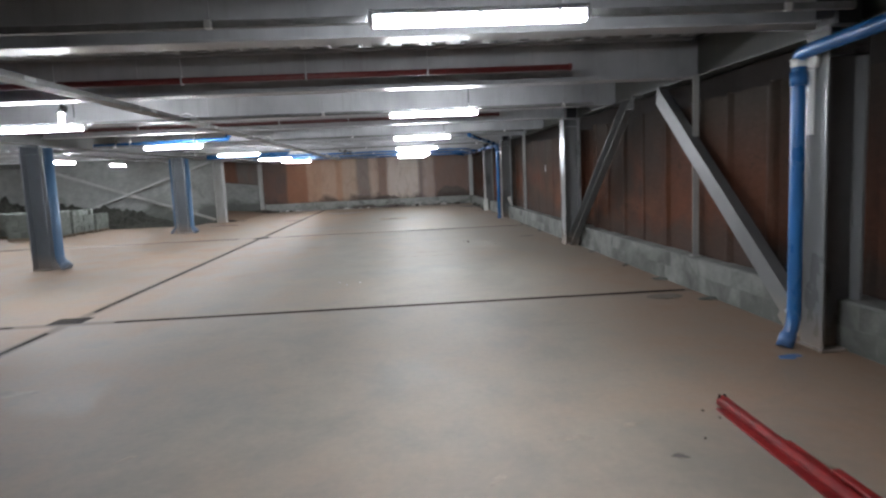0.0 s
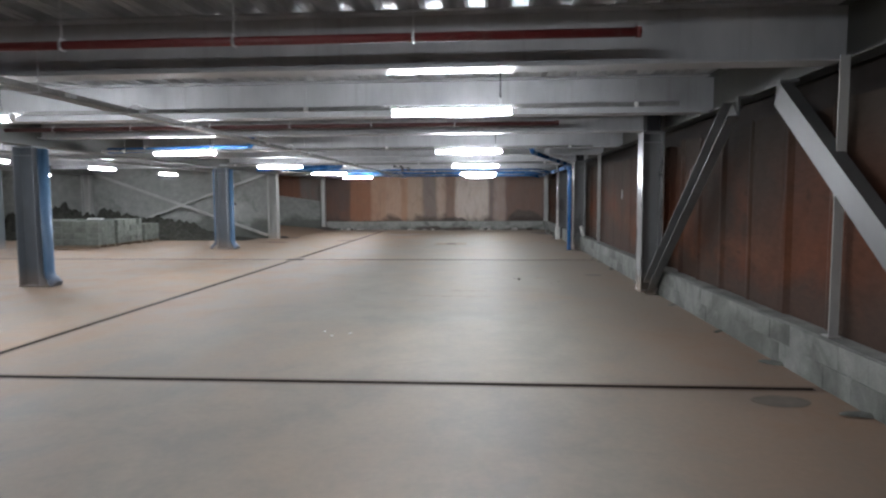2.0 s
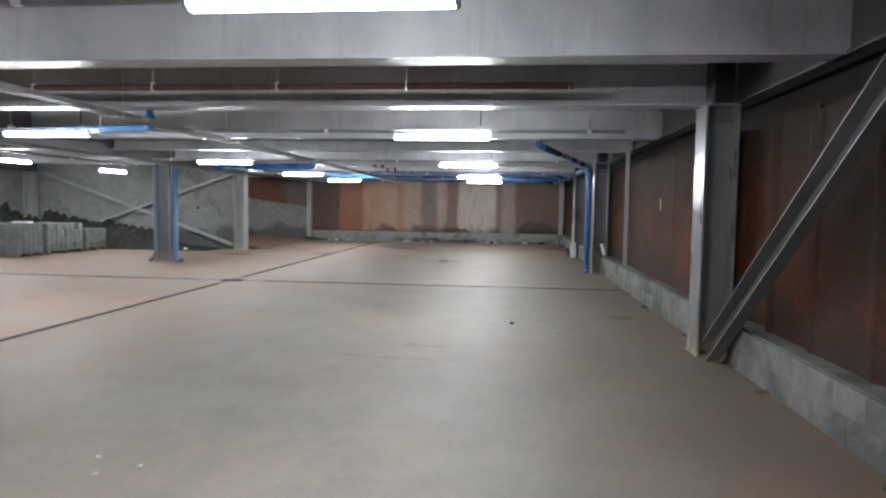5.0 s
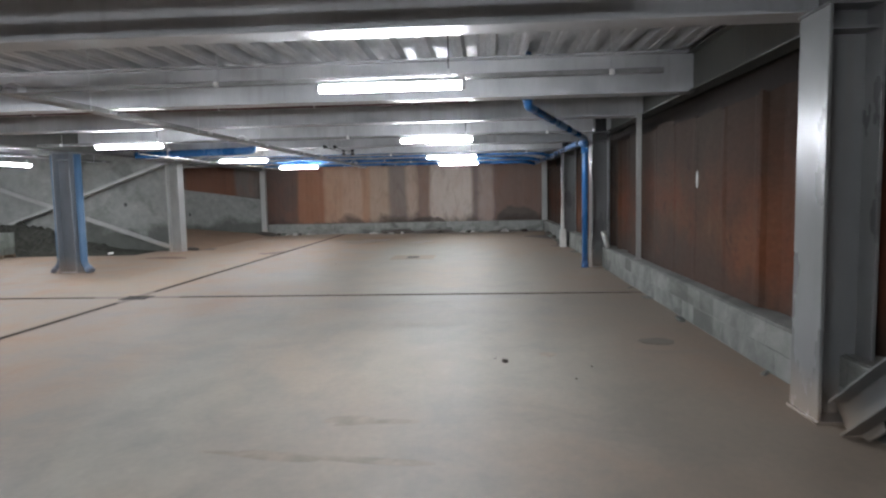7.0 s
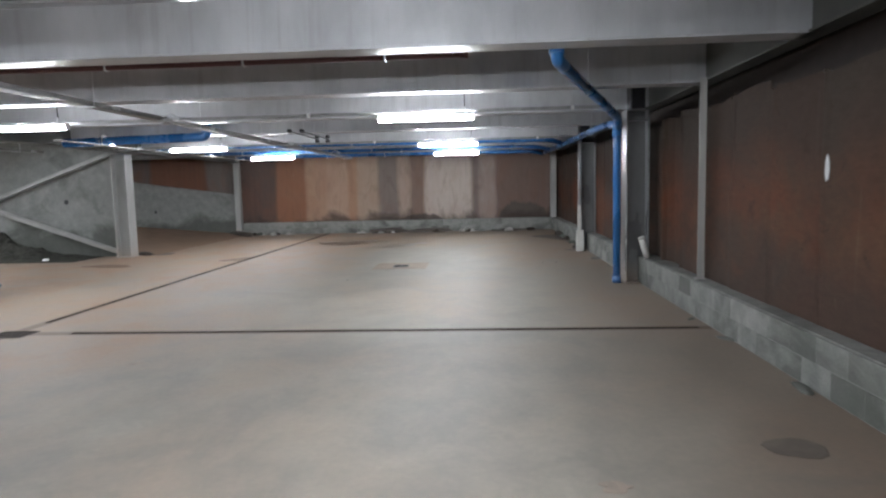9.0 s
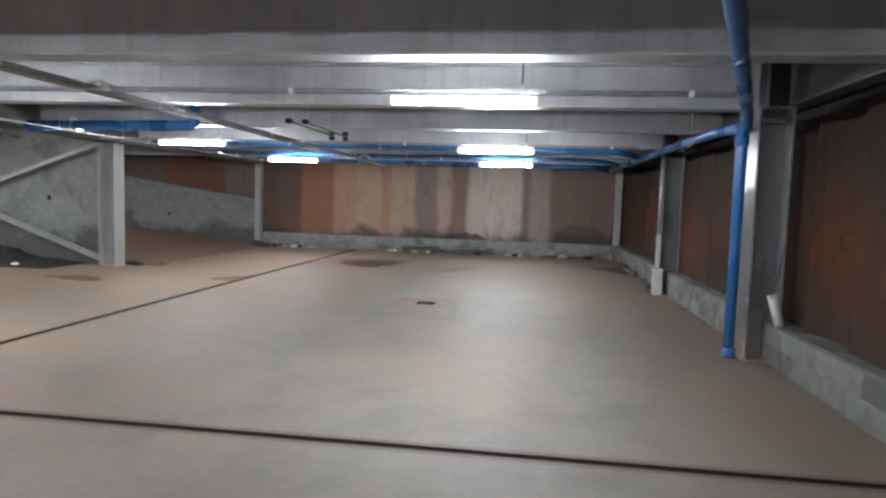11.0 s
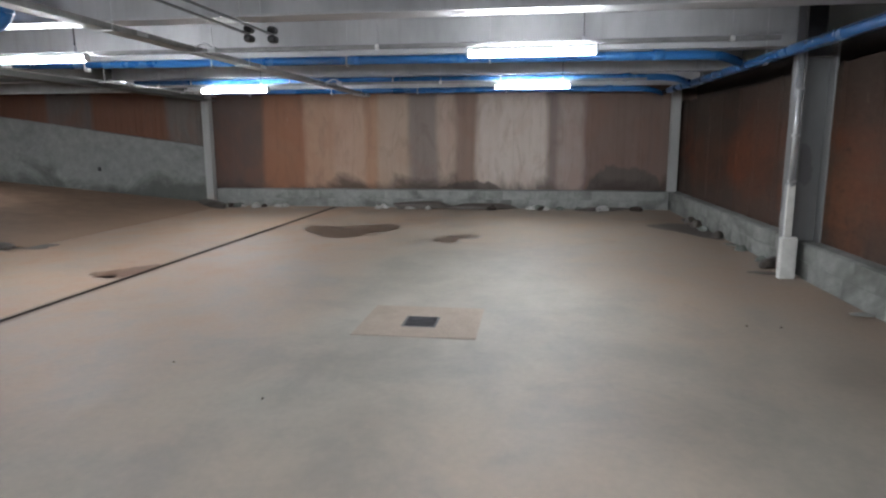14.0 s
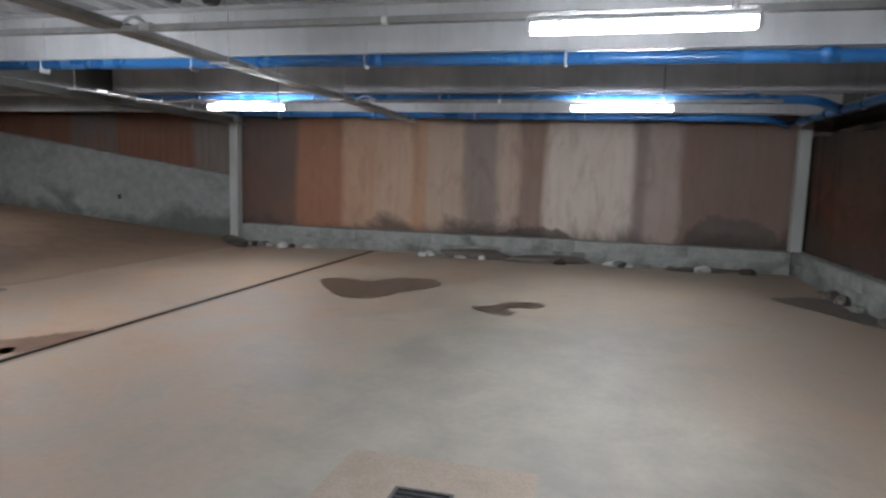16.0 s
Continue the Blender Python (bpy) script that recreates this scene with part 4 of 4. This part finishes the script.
column_conduit()
t = thing("pipe_stub", pose(3.98, 23.55, 0.45), "short cream pipe offcut leaning on the plinth", "pipe")
part("tube", tube([(0.02, 0.0, 0.0), (-0.07, 0.01, 0.33)], 0.05, 14), M_BOX, t)
part("rim", tube([(-0.065, 0.01, 0.31), (-0.073, 0.01, 0.34)], 0.056, 14), M_BOX, t)

whole("paint_dab", extruded([(-0.03, -0.02), (-0.015, -0.09), (0.01, -0.11), (0.03, -0.03), (0.022, 0.06), (0.0, 0.11), (-0.024, 0.05)], pose(X_EAST - 0.006, 18.42, 1.77, 90, 0, 90), 0.03), M_GREYPL, "white paint dab on a rusty sheet pile", "paint mark")

# dark anchor boxes on the cast walls
for x, y, z in ((-10.0, Y_CAST, 1.5), (-11.38, Y_NORTH - 0.14, 0.95)):
    whole("anchor_plate", boxes(((x - 0.045, y - 0.03, z - 0.055), (x + 0.045, y, z + 0.055)), bevel=0.008), M_BLACK, "small black anchor plate on a concrete wall", "anchor", "anchor plates")


# ---------------------------------------------------------------- floor fittings
def slot_drain(ax, c, lo, hi):
    n = hi - lo
    m = pose(lo, c, 0) if ax == "x" else pose(c, lo, 0, 0, 0, 90)
    t = thing("slot_drain", m, "narrow rusty slot drain set in the floor", "drain", "slot drains")
    for s in (-1, 1):
        part("edge_strip", boxes(((0, s * SLOT - 0.004 - 0.004 * s, -0.05), (n, s * SLOT + 0.004 - 0.004 * s, 0.003))), M_IRON, t)
    part("channel_floor", boxes(((0, -SLOT + 0.008, -0.085), (n, SLOT - 0.008, -0.06))), M_VOID, t)


for run in DRAIN_RUNS:
    slot_drain(*run)


def grate(cx, cy, w, h, bars, label, mat):
    t = thing("drain_grate", (cx, cy, 0), label, "drain grate", "drain grates")
    f = 0.022
    part("frame", boxes(((-w, -h, -0.05), (w, -h + f, 0.004)), ((-w, h - f, -0.05), (w, h, 0.004)), ((-w, -h + f, -0.05), (-w + f, h - f, 0.004)), ((w - f, -h + f, -0.05), (w, h - f, 0.004))), mat, t)
    step = 2 * (h - f) / bars
    for i in range(bars):
        y = -h + f + step * (i + 0.5)
        part("slat", boxes(((-w + f, y - step * 0.24, -0.03), (w - f, y + step * 0.24, 0.0))), mat, t)
    return t


grate(*PITS[0], 8, "rusty grate over a drain pit", M_IRON)
grate(*PITS[1], 8, "rusty grate over a drain pit", M_IRON)
grate(*PITS[2], 6, "dark slatted iron floor grate in a patched slab", M_GRATE)

# the patch of newer screed round the grate, four strips so that the pit stays open
px0, px1, py0, py1 = -1.01, 0.12, 26.08, 27.11
gx, gy, gw, gh = PITS[2]
whole("screed_patch", boxes(((px0, py0, -0.02), (px1, gy - gh, 0.004)), ((px0, gy + gh, -0.02), (px1, py1, 0.004)), ((px0, gy - gh, -0.02), (gx - gw, gy + gh, 0.004)), ((gx + gw, gy - gh, -0.02), (px1, gy + gh, 0.004))),
      M_PATCH, "square tan screed patch round a floor grate", "floor patch", kind="structure")


def blot(name, cx, cy, rx, ry, seed, mat, label, category, lobes=0.35, z=0.004, spin=0.0, group="", kind=""):
    """A thin irregular layer with a domed middle."""
    r = random.Random(seed)
    ph = [r.uniform(0, 6.28) for _ in range(4)]
    bm = bmesh.new()
    mid = bm.verts.new((0, 0, z + 0.001))
    ring, rim, n = [], [], 44
    for i in range(n):
        a = 2 * math.pi * i / n
        k = 1 + lobes * (0.5 * math.sin(2 * a + ph[0]) + 0.35 * math.sin(3 * a + ph[1]) + 0.25 * math.sin(5 * a + ph[2])) + r.uniform(-0.04, 0.04)
        ring.append(bm.verts.new((math.cos(a) * rx * k * 0.96, math.sin(a) * ry * k * 0.96, z)))
        rim.append(bm.verts.new((math.cos(a) * rx * k, math.sin(a) * ry * k, 0.0005)))
    for i in range(n):
        j = (i + 1) % n
        bm.faces.new((mid, ring[i], ring[j]))
        bm.faces.new((ring[i], rim[i], rim[j], ring[j]))
    bm.transform(pose(cx, cy, 0, 0, 0, spin))
    return whole(name, bm, mat, label, category, group, kind)


def pool(name, outline, mat, label, seed, z=0.004, group="puddles"):
    """A thin layer of wet silt with a frayed rim round a given outline."""
    r = random.Random(seed)
    fine, n = [], len(outline)
    for i in range(n):
        p0, p1, p2, p3 = [Vector(outline[(i + k) % n]) for k in (-1, 0, 1, 2)]
        for k in range(6):
            u = k / 6
            q = 0.5 * (2 * p1 + (p2 - p0) * u + (2 * p0 - 5 * p1 + 4 * p2 - p3) * u * u + (3 * p1 - p0 - 3 * p2 + p3) * u ** 3)
            fine.append(q + Vector((r.uniform(-0.02, 0.02), r.uniform(-0.03, 0.03))))
    c = sum(fine, Vector((0, 0))) / len(fine)
    bm = bmesh.new()
    top = [bm.verts.new((*(c + (p - c) * 0.97), z)) for p in fine]
    rim = [bm.verts.new((*p, 0.0006)) for p in fine]
    bmesh.ops.triangulate(bm, faces=[bm.faces.new(top)])
    for i in range(len(fine)):
        j = (i + 1) % len(fine)
        bm.faces.new((top[i], rim[i], rim[j], top[j]))
    bmesh.ops.recalc_face_normals(bm, faces=bm.faces)
    return whole(name, bm, mat, label, "puddle", group)


PUD = "brown wet silt puddle drying on the concrete floor"
pool("puddle", [(-3.93, 32.9), (-3.55, 32.2), (-3.06, 31.63), (-2.62, 31.7), (-2.4, 32.2), (-2.09, 32.75), (-2.02, 33.2), (-2.3, 33.55), (-2.9, 33.45), (-3.08, 32.98), (-3.5, 33.15)], M_WET, PUD, 4)
pool("puddle", [(-1.2, 31.62), (-0.95, 31.35), (-0.7, 31.25), (-0.62, 31.5), (-0.74, 31.72), (-0.4, 31.85), (-0.3, 32.1), (-0.52, 32.25), (-0.82, 32.15), (-0.98, 31.8)], M_WET, PUD, 9)
pool("puddle", [(-5.2, 28.26), (-4.95, 28.02), (-4.8, 28.22), (-4.66, 28.0), (-4.58, 28.3), (-4.6, 28.95), (-4.82, 28.75), (-5.0, 28.48)], M_CLAY, PUD, 15)
pool("puddle", [(2.9, 33.9), (3.3, 33.1), (3.6, 32.5), (3.9, 32.2), (3.9, 33.6), (3.65, 34.3), (3.2, 34.2)], M_WETDARK, "dark damp silt spread at the foot of the plinth", 3)
blot("puddle", -7.5, 27.4, 0.55, 0.3, 12, M_CLAY, PUD, "puddle", 0.4, group="puddles")
DAMP = "dark damp dirt patch on the floor"
blot("dirt_patch", -7.75, 30.1, 0.45, 0.3, 21, M_WETDARK, DAMP, "dirt patch", 0.5, group="dirt patches")
blot("dirt_patch", -8.2, 36.4, 0.95, 0.32, 22, M_WETDARK, DAMP, "dirt patch", 0.4, group="dirt patches")
blot("dirt_patch", 3.42, 8.27, 0.24, 0.16, 23, M_DAMP, "round dark stain beside the slot drain", "stain", 0.05, group="dirt patches")
blot("dirt_patch", 3.27, 17.0, 0.2, 0.15, 24, M_DAMP, "round dark stain on the floor", "stain", 0.1, group="dirt patches")
blot("dirt_patch", 3.6, 29.36, 0.16, 0.12, 25, M_WETDARK, "small dark stain beside a wall column", "stain", 0.3, group="dirt patches")
blot("dirt_patch", 2.04, 16.46, 0.1, 0.06, 26, M_FAINT, "small dark smear on the floor", "stain", 0.5, group="dirt patches")

for i, (x, y, a, b) in enumerate(((1.02, 4.05, 0.11, 0.06), (-3.58, 5.75, 0.2, 0.12), (-1.9, 4.2, 0.06, 0.03), (0.45, 3.55, 0.08, 0.03))):
    blot("floor_mark", x, y, a, b, 80 + i, M_FAINT, "faint brown scuff on the concrete floor", "scuff", 0.6, 0.0015, 20 * i, "floor marks")
M_SMEAR = plain("dried_clay_smear", (0.175, 0.138, 0.105), 0.6)
blot("floor_mark", -2.17, 19.03, 0.12, 0.05, 27, M_FAINT, "faint dark scuff on the concrete floor", "scuff", 0.6, 0.0015, 30, "floor marks")
blot("floor_mark", 1.48, 4.2, 0.07, 0.04, 32, M_FAINT, "faint dark scuff on the concrete floor", "scuff", 0.5, 0.0015, 10, "floor marks")
blot("floor_mark", 1.59, 3.69, 0.05, 0.03, 33, M_WETDARK, "small dark oil spot on the concrete floor", "scuff", 0.5, 0.0015, 0, "floor marks")
blot("clay_smear", 0.25, 13.9, 0.62, 0.07, 28, M_SMEAR, "thin dried clay smear on the concrete floor", "smear", 0.7, 0.0012, -8, "clay smears")
blot("clay_smear", 0.5, 14.55, 0.34, 0.08, 29, M_SMEAR, "thin dried clay smear on the concrete floor", "smear", 0.7, 0.0012, 6, "clay smears")

# ---------------------------------------------------------------- loose things
t = thing("angle_iron", pose(2.25, 4.46, 0.0, 0, 0, -92), "red painted bent steel angle lying on the floor", "steel offcut")
# a half-round bar with a lower flange on one side and torn tabs on the other
bar = [(0.045 * math.cos(a) - 0.0, 0.012 + 0.05 * math.sin(a)) for a in [math.pi * k / 8 for k in range(9)]]
part("bar", extruded([(0.045, 0.0)] + bar + [(-0.045, 0.0)], pose(0, 0, 0, 90, 0, 90), 2.3), M_REDBAR, t)
part("flange", boxes(((0.12, -0.105, 0.004), (2.3, -0.044, 0.016)), bevel=0.004), M_REDBAR, t)
part("flange", boxes(((0.7, 0.044, 0.006), (2.3, 0.1, 0.02)), bevel=0.004), M_REDBAR, t)
part("tab", boxes(((1.15, 0.06, 0.02), (1.5, 0.12, 0.05)), bevel=0.008), M_REDBAR, t)
part("tab", boxes(((1.75, 0.08, 0.01), (2.15, 0.17, 0.05)), bevel=0.008), M_REDBAR, t)
for dx, dy in ((0.01, 0.02), (0.012, -0.045)):
    part("bolt", tube([(dx, dy * 0.6, 0.04), (dx, dy * 0.6, 0.072)], 0.011, 6), M_IRON, t)
blot("paint_spill", 3.36, 5.42, 0.11, 0.06, 31, M_BLUE, "small blue paint spill beside a column foot", "paint spill", 0.4, 0.006)


def lump(name, x, y, s, seed, mat, label, category, group):
    """A broken angular lump resting on the floor."""
    r = random.Random(seed)
    bm = bmesh.new()
    bmesh.ops.create_icosphere(bm, subdivisions=2, radius=1.0)
    for v in bm.verts:
        k = 1 + 0.28 * noise.noise(v.co * 1.9 + Vector((seed, 0, 0)))
        v.co = Vector((v.co.x * s[0] * k, v.co.y * s[1] * k, max(-0.25, v.co.z * k) * s[2]))
    low = min(v.co.z for v in bm.verts)
    bm.transform(pose(x, y, -low, 0, 0, r.uniform(0, 180)))
    return whole(name, bm, mat, label, category, group)


lump("debris_lump", 1.59, 16.18, (0.045, 0.03, 0.025), 5, M_IRON, "small dark debris lump on the floor", "debris", "floor debris")
for i, (x, y) in enumerate(((1.5, 16.3), (2.4, 16.0), (2.2, 15.6), (2.05, 4.35), (2.1, 4.2), (1.85, 3.9), (2.9, 26.8), (-1.2, 24.6), (-2.2, 25.2), (2.6, 26.81))):
    lump("debris_lump", x, y, (0.013, 0.01, 0.007), 40 + i, M_IRON, "tiny dark debris crumb on the floor", "debris", "floor debris")
for i, (x, y) in enumerate(((-1.0, 10.6), (-0.8, 10.75), (-1.15, 10.85))):
    lump("debris_lump", x, y, (0.022, 0.016, 0.009), 60 + i, M_BOX, "small pale mortar crumb on the floor", "debris", "floor debris")

# rubble and fallen mortar along the foot of the north plinth
rr = random.Random(11)
for i in range(34):
    x = rr.uniform(-3.4, 3.2) if i < 24 else rr.uniform(-7.6, -5.6)
    k = rr.uniform(0.6, 1.5)
    lump("rubble", x, 36.78 - rr.uniform(0.02, 0.3), (0.13 * k, 0.08 * k, 0.07 * k), 100 + i, rr.choice((M_RUBBLE, M_RUBBLE, M_STACK, M_IRON)), "broken block rubble at the foot of the plinth", "rubble", "north rubble")
for i, (x, s) in enumerate(((-2.2, (0.75, 0.22, 0.16)), (-0.7, (0.9, 0.2, 0.12)), (-7.9, (0.9, 0.24, 0.14)), (2.3, (0.7, 0.16, 0.07)))):
    lump("dirt_mound", x, 36.68, s, 200 + i, M_WETDARK, "low dark heap of wet dirt against the plinth", "dirt heap", "dirt heaps")
for i, (y, k) in enumerate(((30.2, 0.8), (31.1, 0.9), (32.4, 1.3), (33.3, 1.0), (33.9, 1.4), (34.4, 1.4))):
    lump("rubble", 3.84, y, (0.1 * k, 0.08 * k, 0.08 * k), 230 + i, M_WETDARK if k > 1.2 else M_STACK, "broken block rubble at the foot of the plinth", "rubble", "east rubble")
for i in range(16):
    y = 5.9 + i * 1.95 + rr.uniform(-0.7, 0.7)
    if all(abs(y - c - 0.2) > 0.5 for c in COLS_E):
        k = rr.uniform(0.5, 1.1)
        lump("mortar_dropping", 3.90 - rr.uniform(0.0, 0.05), y, (0.05 * k, 0.16 * k, 0.028 * k), 260 + i, M_BLOCK, "flattened mortar dropping at the foot of the plinth", "mortar", "mortar droppings")
lump("dirt_mound", 3.84, 29.78, (0.09, 0.24, 0.12), 241, M_WETDARK, "low dark heap of wet dirt behind a wall column", "dirt heap", "dirt heaps")
lump("dirt_mound", -7.95, 29.9, (0.3, 0.14, 0.08), 240, M_WETDARK, "low dark heap of wet dirt beside the ramp column", "dirt heap", "dirt heaps")


def pallet_stack(x, y, turn, nx, ny, nz, label, cap=False):
    """Grey blocks stacked on a timber pallet."""
    t = thing("block_stack", pose(x, y, 0, 0, 0, turn), label, "block stack", "block stacks")
    w, d, h = 0.44, 0.215, 0.215
    W, D = nx * w, ny * d
    p = part("pallet", boxes(*[((0, k * D - 0.05, 0.0), (W, k * D + 0.05, 0.09)) for k in (0.05, 0.5, 0.95)], *[((k * W - 0.05, 0, 0.09), (k * W + 0.05, D, 0.11)) for k in (0.06, 0.28, 0.5, 0.72, 0.94)]), M_WOOD, t)
    r = random.Random(int(abs(x) * 10))
    bm = boxes(((0, 0, 0), (w - 0.01, d - 0.008, h - 0.006)), bevel=0.01)
    me = bpy.data.meshes.new("block")
    bm.to_mesh(me)
    bm.free()
    me.materials.append(M_STACK)
    for k in range(nz):
        for j in range(ny):
            for i in range(nx):
                if j not in (0, ny - 1) and i not in (0, nx - 1) and k < nz - 1:
                    continue
                if k == nz - 1 and r.random() < 0.12:
                    continue
                ob = new("block", me)
                ob.parent = t
                ob.matrix_basis = pose(i * w + r.uniform(-0.01, 0.01), j * d + r.uniform(-0.008, 0.008), 0.11 + k * h, 0, 0, r.uniform(-1.5, 1.5))
    if cap:
        part("paper_cap", boxes(((0.1, 0.05, 0.115 + nz * h), (0.62, 0.32, 0.165 + nz * h)), bevel=0.01), M_WHITE, t, "pale paper bag on top")
    return t


STK = "grey concrete blocks stacked on a timber pallet"
pallet_stack(-14.45, 24.15, 2, 4, 5, 4, STK)
pallet_stack(-14.02, 25.38, 1, 3, 8, 4, STK, True)
pallet_stack(-14.0, 27.22, 0, 3, 5, 3, STK)
pallet_stack(-16.5, 25.5, 2, 4, 5, 4, STK, True)
pallet_stack(-17.65, 22.3, 3, 3, 5, 4, STK)


def rubble_bank(x0, x1, y0, y1, crest):
    """One long uneven bank of damp earth and rubble; crest gives its height along the wall."""
    bm = bmesh.new()
    nx, ny = 150, 18
    rows = []
    for i in range(nx + 1):
        u = i / nx
        x = x0 + (x1 - x0) * u
        k = u * (len(crest) - 1)
        j = min(int(k), len(crest) - 2)
        h = crest[j] + (crest[j + 1] - crest[j]) * (k - j)
        row = []
        for m in range(ny + 1):
            v = m / ny
            p = Vector((x, y0 + (y1 - y0) * v, 0))
            z = h * min(1.0, v * 1.5) ** 0.75 + h * (0.5 * noise.noise(p * 1.7) + 0.28 * noise.noise(p * 4.3) + 0.16 * noise.noise(p * 9.0)) * min(1, v * 3)
            row.append(bm.verts.new((x, p.y, max(0.0, z) if 0 < m else 0.0)))
        rows.append(row)
    for a, b in zip(rows, rows[1:]):
        for m in range(ny):
            bm.faces.new((a[m], b[m], b[m + 1], a[m + 1]))
    return whole("rubble_mound", bm, M_EARTH, "long dark bank of damp earth behind the block stacks", "heap", "dirt heaps")


rubble_bank(-20.0, -9.0, 28.35, 29.72, (0.9, 1.35, 1.3, 0.95, 1.0, 0.85, 0.75, 0.4, 0.12, 0.0))
lump("rubble_mound", -19.2, 22.8, (0.9, 0.55, 0.4), 301, M_EARTH, "dark heap of damp rubble beside the block stacks", "heap", "dirt heaps")
t = thing("board_stack", pose(-17.25, 22.85, 0.97, 0, 0, 4), "pale grey boards piled on blocks", "boards")
for i in range(3):
    part("board", boxes(((-0.6, -0.35 + 0.03 * i, i * 0.045), (1.2, 0.35, i * 0.045 + 0.04)), bevel=0.004), M_BOX, t)
lump("paper_scrap", -9.9, 28.6, (0.09, 0.06, 0.07), 305, M_WHITE, "crumpled white scrap on the floor", "scrap", "")
